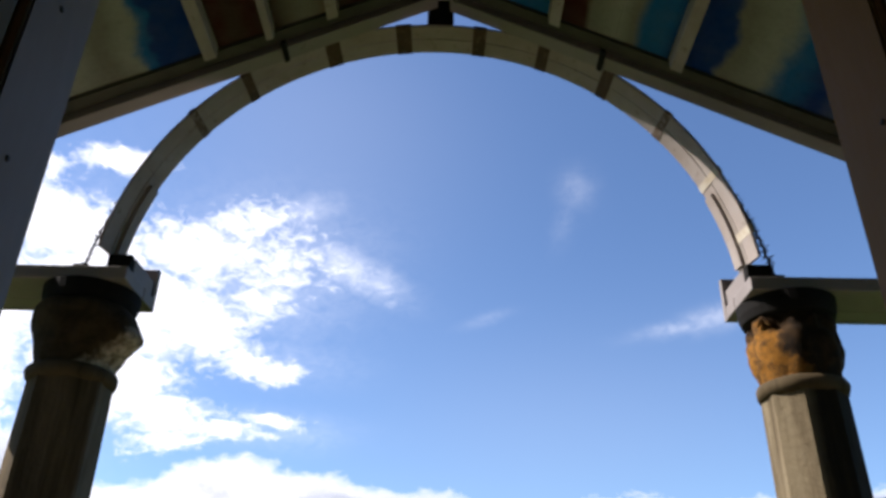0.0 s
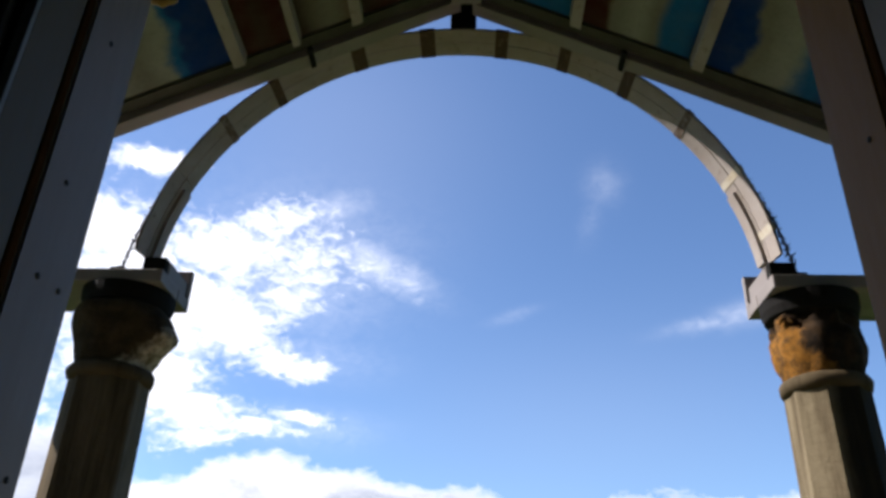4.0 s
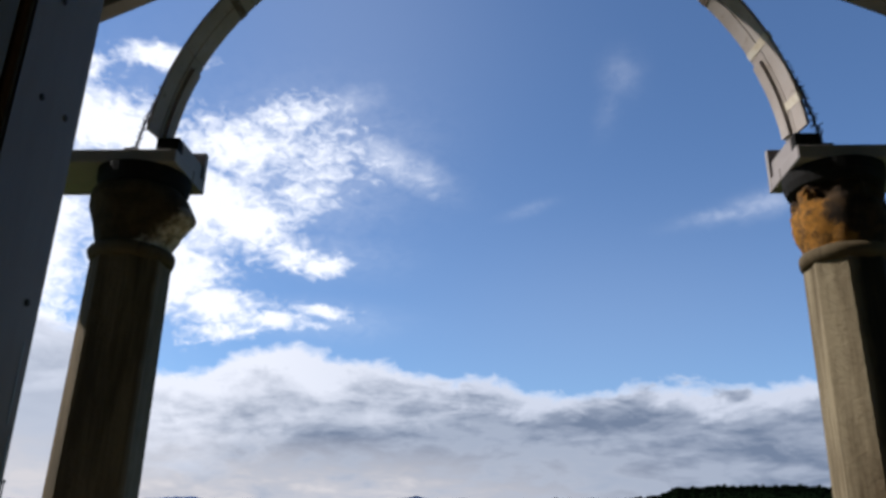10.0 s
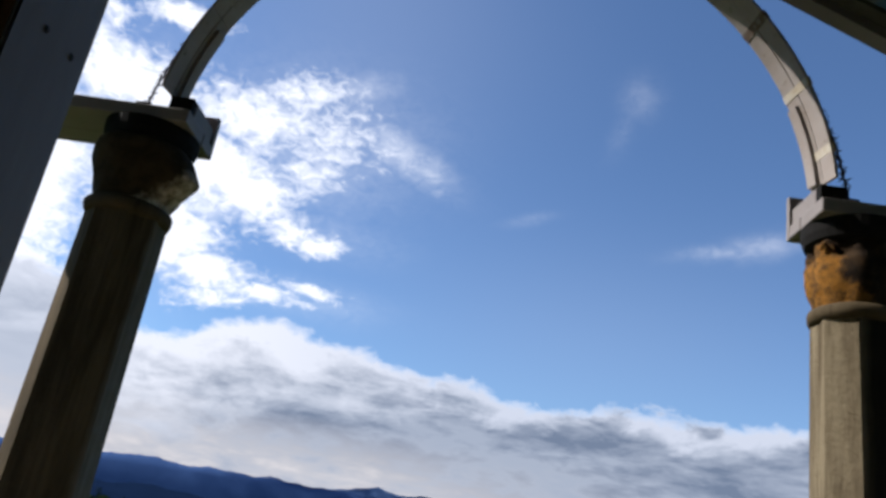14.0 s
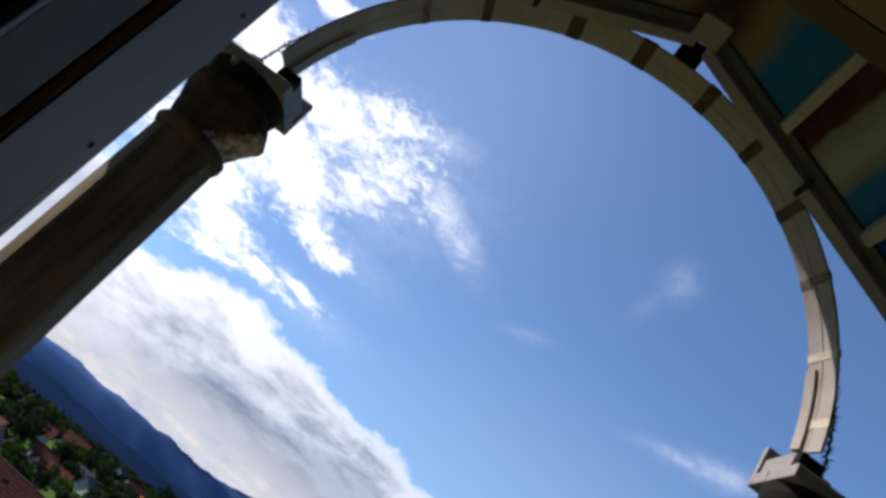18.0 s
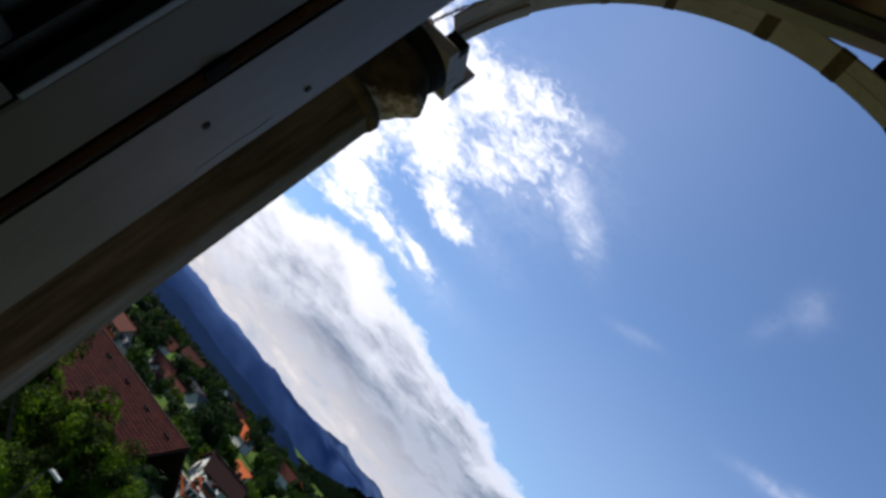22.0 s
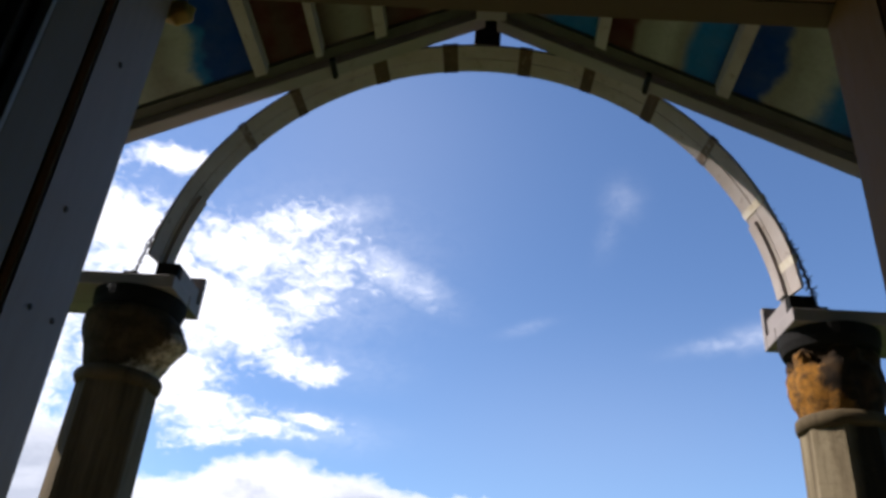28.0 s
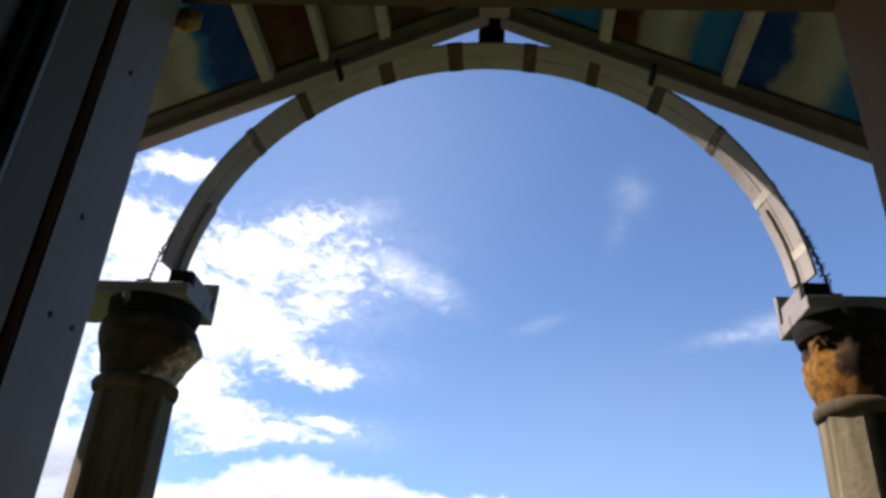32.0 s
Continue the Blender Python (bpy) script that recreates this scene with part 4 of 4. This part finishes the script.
M["bark"] = surface("bark", (0.10, 0.075, 0.05), (0.06, 0.045, 0.03), 0.9, 3, 20, (1, 1, 0.2), 0.6, 0.02, gloss=0.1)
M["roof_red"] = surface("roof_red", (0.060, 0.016, 0.010), (0.040, 0.012, 0.008), 0.85, 0.6, 9, bump=0.5, depth=0.02, wear=(0.019, 0.009, 0.007), wear_at=(0.6, 0.75), varied=0.3, gloss=0.1)
def tile_material():
    """Clay tiles, each of its own tone."""
    n = Nodes("roof_tile")
    geo = n.t.nodes.new("ShaderNodeNewGeometry")
    c = n.coord()
    col = n.mix(geo.outputs["Random Per Island"], (0.036, 0.0100, 0.0080), (0.066, 0.0170, 0.0125))
    col = n.mix(n.math("MULTIPLY", n.ramp(n.noise(c, 0.7, 6.0), 0.48, 0.7), 0.6), col, (0.019, 0.011, 0.009))
    n.link(col, n.bsdf.inputs["Base Color"])
    n.bsdf.inputs["Roughness"].default_value = 0.9
    n.bsdf.inputs["Specular IOR Level"].default_value = 0.1
    n.bump(n.noise(c, 14.0), 0.4, 0.01)
    return n.mat


M["tile"] = tile_material()
M["roof_grey"] = surface("roof_grey", (0.060, 0.060, 0.062), (0.045, 0.044, 0.046), 0.85, 0.6, 9, bump=0.5, depth=0.02, varied=0.3, gloss=0.1)
M["roof_brown"] = surface("roof_brown", (0.027, 0.011, 0.007), (0.018, 0.008, 0.007), 0.85, 0.6, 9, bump=0.5, depth=0.02, varied=0.3, gloss=0.1)
M["roof_orange"] = surface("roof_orange", (0.26, 0.060, 0.014), (0.19, 0.042, 0.012), 0.85, 0.6, 9, bump=0.5, depth=0.02, varied=0.3, gloss=0.1)
M["render_white"] = surface("render_white", (0.40, 0.40, 0.38), (0.32, 0.32, 0.30), 0.9, 0.5, 9, gloss=0.1)
M["render_cream"] = surface("render_cream", (0.22, 0.19, 0.13), (0.17, 0.145, 0.10), 0.9, 0.5, 9, gloss=0.1)
M["pane_dark"] = surface("pane_dark", (0.02, 0.025, 0.03), (0.03, 0.035, 0.04), 0.15, 2, 9, bump=0.0)


def crown_mesh(name, seed, count, size, material, height=1.0, lumps=9, reach=(0.35, 0.72), girth=(0.28, 0.48)):
    """A crown of many small leaf sprays in uneven clumps, of radius about one."""
    rng = np.random.default_rng(seed)
    centres = rng.normal(size=(lumps, 3))
    centres /= np.linalg.norm(centres, axis=1)[:, None]
    centres *= rng.uniform(*reach, (lumps, 1))
    radii = rng.uniform(*girth, lumps)
    which = rng.integers(0, lumps, count)
    d = rng.normal(size=(count, 3))
    d /= np.linalg.norm(d, axis=1)[:, None]
    p = centres[which] + d * (radii[which] * rng.uniform(0.72, 1.08, count))[:, None]
    p[:, 2] *= height
    u = rng.normal(size=(count, 3))
    u /= np.linalg.norm(u, axis=1)[:, None]
    v = np.cross(u, d)
    v /= np.linalg.norm(v, axis=1)[:, None] + 1e-9
    s = size * rng.uniform(0.6, 1.3, count)[:, None]
    corners = np.stack([p - u * s, p + v * s * 0.55, p + u * s, p - v * s * 0.55], 1).reshape(-1, 3)
    me = bpy.data.meshes.new(name)
    me.from_pydata(corners.tolist(), [], np.arange(count * 4).reshape(-1, 4).tolist())
    me.materials.append(material)
    return me


def trunk_bm(height, radius, seed):
    rng = random.Random(seed)
    pts = [(0.12 * height * 0.1 * math.sin(i), 0.02 * i, height * i / 5) for i in range(6)]
    b = tube(pts, [radius * (1 - 0.13 * i) for i in range(6)], 8)
    for k in range(5):
        a = rng.uniform(0, 6.28)
        z0 = height * rng.uniform(0.45, 0.9)
        reach = height * rng.uniform(0.3, 0.5)
        limb = [(0, 0, z0), (reach * 0.5 * math.cos(a), reach * 0.5 * math.sin(a), z0 + reach * 0.4), (reach * math.cos(a), reach * math.sin(a), z0 + reach * 0.9)]
        join(b, tube(limb, [radius * 0.45, radius * 0.3, radius * 0.12], 6))
    return b


KINDS = {}
for name, seed, material, tall in (("round", 1, "leaf_mid", 1.0), ("wide", 2, "leaf_bright", 0.85), ("tall", 3, "leaf_dark", 1.5), ("bushy", 4, "leaf_mid", 1.15), ("deep", 5, "leaf_dark", 1.05)):
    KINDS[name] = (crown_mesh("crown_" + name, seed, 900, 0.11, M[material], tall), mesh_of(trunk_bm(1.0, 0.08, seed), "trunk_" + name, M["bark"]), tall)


def tree(kind, az, dist, radius, drop=0.0, label="leafy green tree in a village garden", ground=None):
    crown, trunk, tall = KINDS[kind]
    x, y = dist * math.sin(radians(az)), dist * math.cos(radians(az))
    thing = empty("tree", (x, y, (GROUND if ground is None else ground) - 0.4), label=label, category="tree", group="village trees")
    stem = new("trunk", trunk)
    stem.scale = (radius, radius, radius * 1.1)
    top = new("crown", crown)
    top.location = (0, 0, radius * (0.75 + tall * 0.75))
    top.scale = (radius, radius, radius)
    top.rotation_euler = (0, 0, az * 7.3 + dist)
    for o in (stem, top):
        o.parent = thing
    return thing


def house(az, dist, turn, length, width, eaves, pitch, roof, wall_material, label, detail=True):
    """A gabled village house: walls, two roof slopes, ridge, chimney, windows with sills."""
    x, y = dist * math.sin(radians(az)), dist * math.cos(radians(az))
    thing = empty("house", (x, y, GROUND - 0.6), label=label, category="house", group="village houses")
    thing.rotation_euler = (0, 0, radians(turn))
    h, w, l = eaves + 0.6, width / 2, length / 2
    rise = w * math.tan(radians(pitch))
    walls = bmesh.new()
    shape = [(-w, 0), (w, 0), (w, h), (0, h + rise), (-w, h)]
    near = [walls.verts.new((-l, a, b)) for a, b in shape]
    far = [walls.verts.new((l, a, b)) for a, b in shape]
    walls.faces.new(near)
    walls.faces.new(far[::-1])
    for i in range(5):
        walls.faces.new((near[i], far[i], far[(i + 1) % 5], near[(i + 1) % 5]))
    bmesh.ops.recalc_face_normals(walls, faces=walls.faces)
    body = part("wall", walls, wall_material, thing)
    over, t = 0.45, 0.22
    for s in (-1, 1):
        b = bmesh.new()
        run = w + over
        drop = over * math.tan(radians(pitch))
        ring = [(0, h + rise + 0.03), (s * run, h - drop + 0.03), (s * run, h - drop + t), (0, h + rise + t)]
        p = [b.verts.new((-l - over, a, c)) for a, c in ring]
        q = [b.verts.new((l + over, a, c)) for a, c in ring]
        b.faces.new(p)
        b.faces.new(q[::-1])
        for i in range(4):
            b.faces.new((p[i], q[i], q[(i + 1) % 4], p[(i + 1) % 4]))
        bmesh.ops.recalc_face_normals(b, faces=b.faces)
        part("roof_slope", b, roof, thing)
    part("ridge_cap", box(-l - over, l + over, -0.14, 0.14, h + rise + t - 0.06, h + rise + t + 0.08, 0.03), roof, thing)
    part("chimney", box(l * 0.35, l * 0.35 + 0.6, 0.4, 1.0, h + rise * 0.6, h + rise + 0.9, 0.03), M["roof_brown"], thing)
    if detail:
        for s in (-1, 1):
            for k in range(3):
                for z in (1.6, 4.2)[: 2 if eaves > 4.5 else 1]:
                    cx = -l + length * (k + 0.5) / 3
                    win = part("window", box(cx - 0.55, cx + 0.55, s * (w + 0.02) - 0.04, s * (w + 0.02) + 0.04, z, z + 1.3, 0.01), M["render_white"], thing, "white framed window")
                    part("pane", box(cx - 0.45, cx + 0.45, s * (w + 0.065) - 0.008, s * (w + 0.065) + 0.008, z + 0.1, z + 1.2, 0), M["pane_dark"], win)
            for cy in (-w * 0.45, w * 0.45):
                win = part("window", box(s * (l + 0.02) - 0.04, s * (l + 0.02) + 0.04, cy - 0.5, cy + 0.5, 1.8, 3.1, 0.01), M["render_white"], thing, "white framed window")
                part("pane", box(s * (l + 0.065) - 0.008, s * (l + 0.065) + 0.008, cy - 0.4, cy + 0.4, 1.9, 3.0, 0), M["pane_dark"], win)
    return thing


# the large tiled house just below
RIDGE_R, RIDGE_L = Vector((-12.4, 55.2, -4.0)), Vector((-29.8, 60.2, -4.0))
along = (RIDGE_L - RIDGE_R).normalized()
down = Vector((-along.y, along.x, 0))
if down.y > 0:
    down = -down
RUN, PITCH = 5.6, math.tan(radians(35))
big = empty("house", RIDGE_R, label="large house with a weathered red-brown tiled roof and small roof vents", category="house", group="village houses")
span = (RIDGE_L - RIDGE_R).length
big.matrix_world = Matrix.Translation(RIDGE_R) @ Matrix.Rotation(math.atan2(along.y, along.x), 4, "Z")
flip = 1 if (Matrix.Rotation(math.atan2(along.y, along.x), 3, "Z") @ Vector((0, 1, 0))).dot(down) > 0 else -1
for s in (1, -1):
    e = flip * s
    b = bmesh.new()
    ring = [(0, -0.02), (e * RUN, -0.02 - RUN * PITCH), (e * RUN, -0.2 - RUN * PITCH), (0, -0.22)]
    p = [b.verts.new((-0.3, a, c)) for a, c in ring]
    q = [b.verts.new((span, a, c)) for a, c in ring]
    b.faces.new(p)
    b.faces.new(q[::-1])
    for i in range(4):
        b.faces.new((p[i], q[i], q[(i + 1) % 4], p[(i + 1) % 4]))
    bmesh.ops.recalc_face_normals(b, faces=b.faces)
    slope = part("roof_slope", b, M["roof_brown"], big)
    if s == 1:
        rng = np.random.default_rng(8)
        verts, faces = [], []
        rows, cols = 20, int(span / 0.27)
        for r in range(rows):
            for c in range(cols):
                u0 = -0.28 + c * 0.27 + rng.uniform(-0.008, 0.008)
                v0, v1 = 0.05 + r * RUN / rows, 0.05 + (r + 1) * RUN / rows + 0.05
                lift0, lift1 = 0.015, 0.095 + rng.uniform(-0.012, 0.015)
                k = len(verts)
                for u, hump in ((0.0, -0.01), (0.06, 0.05), (0.165, 0.05), (0.215, -0.01)):
                    verts.append((u0 + u, e * v0, -v0 * PITCH + lift0 + hump))
                    verts.append((u0 + u, e * v1, -v1 * PITCH + lift1 + hump))
                for m in range(3):
                    faces.append((k + 2 * m, k + 2 * m + 2, k + 2 * m + 3, k + 2 * m + 1))
                faces.append((k + 1, k + 3, k + 5, k + 7))
        me = bpy.data.meshes.new("roof_tiles")
        me.from_pydata(verts, [], faces)
        me.materials.append(M["tile"])
        tiles = new("roof_tiles", me)
        tiles.parent = slope
        tagged(tiles, "rows of weathered red-brown clay roof tiles", kind="stuff")
        for u in (0.9, 3.6, 6.3, 9.0, 11.7, 14.4):
            v = 0.95
            hood = prism([(-0.22, 0.0), (0.22, 0.0), (0.18, 0.16), (-0.18, 0.16)], -0.25, 0.25)
            bmesh.ops.translate(hood, vec=(u, e * v, -v * PITCH + 0.05), verts=hood.verts)
            part("roof_vent", hood, M["black"], big, "small dark roof vent")
part("ridge_cap", box(-0.35, span + 0.05, -0.16, 0.16, -0.05, 0.12, 0.05), M["roof_brown"], big)
part("wall", box(0.3, span - 0.4, -RUN + 0.5, RUN - 0.5, -10.0, -RUN * PITCH + 0.1), M["render_cream"], big)

HOUSES = [  # azimuth, distance, turn, length, width, eaves, pitch, roof, wall, label
    (-9.35, 116, 28, 10, 8, 3.4, 36, "roof_brown", "render_white", "white house with a dark brown roof"),
    (-8.8, 163, -30, 7, 5, 2.6, 36, "roof_orange", "render_white", "low house with a new orange tiled roof"),
    (-9.5, 107, 30, 3.6, 3, 1.9, 26, "roof_orange", "render_white", "small porch hut with an orange tiled roof"),
    (-10.3, 93, 60, 5, 4, 1.8, 30, "roof_orange", "render_white", "small shed with an orange tiled roof"),
    (-6.8, 280, 15, 12, 8, 4.2, 40, "roof_red", "render_white", "white house with a red roof among trees"),
    (-5.9, 300, -30, 9, 7, 4.0, 40, "roof_orange", "render_white", "white house with an orange roof among trees"),
    (-10.75, 248, -25, 10, 7, 3.2, 40, "roof_orange", "render_white", "white house with an orange roof among trees"),
    (-17.5, 141, 75, 5, 4.6, 2.8, 42, "roof_red", "render_white", "sunlit white gabled house with a red roof"),
    (-16.5, 165, 10, 7, 6, 2.8, 38, "roof_red", "render_cream", "house with a weathered red roof"),
    (-21.9, 155, -15, 9, 7, 3.2, 40, "roof_red", "render_cream", "broad house with a red tiled roof"),
    (-22.6, 122, 30, 6, 5, 2.6, 38, "roof_orange", "render_white", "house with an orange roof"),
    (-20.5, 152, 50, 4, 3.4, 1.9, 30, "roof_grey", "render_white", "small white outbuilding with a grey roof"),
    (-18.9, 150, 20, 6, 4.5, 2.2, 30, "roof_grey", "render_white", "low white house with a grey roof"),
    (-18.0, 178, 35, 8, 6, 3.0, 38, "roof_red", "render_white", "white house with a red-brown roof"),
    (-14.5, 193, 70, 7, 6, 3.0, 42, "roof_grey", "render_white", "white gabled house with a grey roof"),
    (-15.4, 215, 15, 7, 6, 2.8, 38, "roof_grey", "render_white", "far white house with a grey roof"),
    (-12.2, 300, 40, 10, 8, 3.6, 40, "roof_red", "render_white", "far white house with a red roof"),
    (-17.0, 290, 15, 10, 8, 3.6, 40, "roof_red", "render_cream", "far house with a red roof"),
    (-19.3, 235, 15, 9, 7, 3.2, 40, "roof_red", "render_white", "far white house with a red roof"),
    (-13.4, 360, 65, 9, 7, 3.2, 40, "roof_grey", "render_white", "far white house with a grey roof"),
    (-26.0, 210, -30, 13, 9, 4.0, 40, "roof_red", "render_white", "white house with a red roof"),
    (-30.0, 170, 20, 13, 9, 4.0, 40, "roof_brown", "render_cream", "cream house with a brown roof"),
    (-3.0, 200, -15, 13, 9, 4.0, 40, "roof_red", "render_white", "white house with a red roof"),
    (4.0, 160, 25, 13, 9, 4.0, 40, "roof_red", "render_cream", "cream house with a red roof"),
    (13.0, 190, -25, 13, 9, 4.0, 40, "roof_brown", "render_white", "white house with a brown roof"),
]
for az, dist, turn, length, width, eaves, pitch, roof, wm, label in HOUSES:
    k = 0.66 if dist < 230 else 0.85
    house(az, dist, turn, length * k, width * k, eaves * (k + 0.08), pitch, M[roof], M[wm], label, dist < 180)

# trees that can be told apart
TREES = [("deep", -20.1, 187, 4.3), ("deep", -20.9, 195, 3.4), ("deep", -10.3, 420, 5.6), ("deep", -5.5, 520, 6.8), ("deep", -6.1, 480, 4.8), ("deep", -14.8, 122, 2.5), ("bushy", -14.2, 118, 2.1), ("bushy", -7.1, 172, 2.8), ("wide", -7.3, 140, 2.2),
         ("tall", -11.9, 44, 2.45), ("tall", -12.9, 42, 2.05), ("tall", -10.9, 46, 1.9), ("deep", -13.6, 40, 2.3), ("deep", -12.3, 43, 2.6), ("deep", -12.0, 225, 3.4), ("deep", -11.4, 235, 3.0), ("bushy", -12.8, 210, 2.9), ("deep", -13.3, 250, 3.6), ("round", -9.9, 150, 2.2), ("deep", -8.1, 260, 4.0),
         ("round", -18.4, 132, 1.9), ("bushy", -16.7, 140, 2.0), ("deep", -17.1, 200, 3.2), ("tall", -16.6, 205, 2.0), ("deep", -15.9, 185, 2.6), ("wide", -15.6, 150, 2.0), ("round", -19.6, 138, 1.7), ("deep", -7.6, 118, 2.4), ("deep", -10.8, 128, 2.2), ("wide", -11.5, 122, 2.0)]
for kind, az, dist, r in TREES:
    tree(kind, az, dist, r)
rng = random.Random(21)
taken = [(h[0], h[1]) for h in HOUSES]
made = 0
while made < 205:
    az = rng.uniform(-30, -3)
    dist = 90 + 300 * rng.random() ** 1.1
    if any(abs(az - a) * dist * 0.01745 < 3.6 and d - 22 - d * 0.1 < dist < d + 6 for a, d in taken):
        continue
    if noise.noise(Vector((az * 0.35, dist * 0.012, 2.0))) < -0.03:
        continue
    tree(rng.choice(("round", "bushy", "deep", "deep", "deep", "wide", "tall")), az, dist, rng.uniform(1.3, 2.6) * (1 + dist / 700))
    made += 1

for kind, az, dist, radius in (("tall", -10.2, 240, 3.5), ("tall", -5.3, 240, 3.9), ("deep", -19.8, 180, 3.7), ("deep", -11.9, 200, 3.2)):
    tree(kind, az, dist, radius, label="tall dark tree that stands out over the village")

# the tree just below the balcony
def near_tree(az, dist, radius, tall, top, seed, material, label):
    x, y = dist * math.sin(radians(az)), dist * math.cos(radians(az))
    thing = empty("tree", (x, y, GROUND - 0.3), label=label, category="tree", group="trees below the balcony")
    mid = top - radius * tall * 0.95
    part("trunk", trunk_bm(mid - GROUND, 0.22, seed), M["bark"], thing)
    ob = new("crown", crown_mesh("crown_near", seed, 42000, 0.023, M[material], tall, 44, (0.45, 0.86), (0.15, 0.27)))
    ob.scale = (radius, radius, radius)
    ob.location = (0, 0, mid - GROUND + 0.3)
    ob.parent = thing
    return thing


near_tree(-21.8, 27.0, 3.6, 1.2, -1.35, 31, "leaf_bright", "bushy sunlit yellow-green tree close below")
near_tree(-18.3, 26.0, 2.6, 1.2, -2.0, 32, "leaf_bright", "sunlit green tree close below")
near_tree(-14.7, 25.0, 2.1, 1.25, -2.0, 35, "leaf_bright", "rounded sunlit green tree close below")
near_tree(-27.5, 25.0, 3.4, 1.3, -1.9, 33, "leaf_mid", "dense green tree close below")
near_tree(-18.0, 21.0, 2.6, 1.2, -3.1, 34, "leaf_bright", "low sunlit green tree close below")

# far woods that close the valley floor
def woods(a0, a1, d0, d1, count, seed):
    rng = np.random.default_rng(seed)
    verts, faces = [], []
    for _ in range(count):
        a, d = radians(rng.uniform(a0, a1)), rng.uniform(d0, d1)
        r = rng.uniform(1.6, 3.4)
        x, y = d * math.sin(a), d * math.cos(a)
        k = len(verts)
        for ring, (rr, z) in enumerate(((0.7, 0), (1.0, 0.5), (0.75, 1.1), (0.3, 1.5))):
            for i in range(6):
                t = i * 1.047 + ring * 0.5
                q = r * rr * rng.uniform(0.75, 1.2)
                verts.append((x + q * math.cos(t), y + q * math.sin(t), GROUND - 1 + r * z * rng.uniform(0.8, 1.15)))
        for ring in range(3):
            for i in range(6):
                j = (i + 1) % 6
                faces.append((k + ring * 6 + i, k + ring * 6 + j, k + ring * 6 + 6 + j, k + ring * 6 + 6 + i))
        faces.append(tuple(k + 18 + i for i in range(6)))
    me = bpy.data.meshes.new("far_woods")
    me.from_pydata(verts, [], faces)
    me.materials.append(M["leaf_dark"])
    return tagged(new("far_woods", me), "dark far woods on the valley floor", "woods", kind="stuff")


woods(-45, -4, 330, 620, 1700, 3)
woods(-4, 30, 480, 900, 700, 4)

# a thin mast that rises over the roofs
mast = empty("mast", (-63.0, 101.0, GROUND), label="thin dark pole standing above the roofs", category="pole")
part("pole", tube([(0, 0, 0), (0, 0, 9), (0, 0, 18.6)], [0.16, 0.12, 0.09], 8), M["iron"], mast)
part("cap", lathe([(0.1, 18.5), (0.2, 18.62), (0.2, 18.9), (0.08, 19.0)], 10), M["iron"], mast)
part("collar", lathe([(0.14, 15.6), (0.38, 15.75), (0.38, 16.4), (0.14, 16.6)], 10), M["iron"], mast)

# the church tower before the hill
church = empty("church_tower", (500 * math.sin(radians(7.55)), 500 * math.cos(radians(7.55)), GROUND), label="pale square church tower with a dark pointed cap", category="tower")
part("shaft", box(-2.2, 2.2, -2.2, 2.2, 0, 32.2, 0.15), M["render_white"], church)
part("belfry", box(-1.9, 1.9, -2.205, -2.201, 27.5, 30.5), M["pane_dark"], church, "dark belfry opening")
part("cornice", box(-2.5, 2.5, -2.5, 2.5, 32.21, 32.7, 0.1), M["render_white"], church)
part("cap", lathe([(2.6, 32.71), (1.6, 33.6), (0.8, 34.4), (0.1, 36.0)], 8), M["roof_brown"], church)

# a white lamp arm among the leaves
lamp = empty("street_lamp", (-5.85, 19.0, GROUND), label="white painted street lamp arm reaching out of a tree", category="street lamp")
part("pole", tube([(0, 0, 0), (0, 0, 4), (0, 0, 8.9)], [0.05, 0.04, 0.03], 8), M["iron"], lamp)
part("arm", tube([(0, 0, 8.9), (0.04, -0.1, 9.1), (0.26, -0.35, 9.2), (0.42, -0.5, 9.25)], 0.012, 8), M["iron"], lamp)
part("head", box(0.20, 0.54, -0.58, -0.46, 9.20, 9.28, 0.03), M["render_white"], lamp)
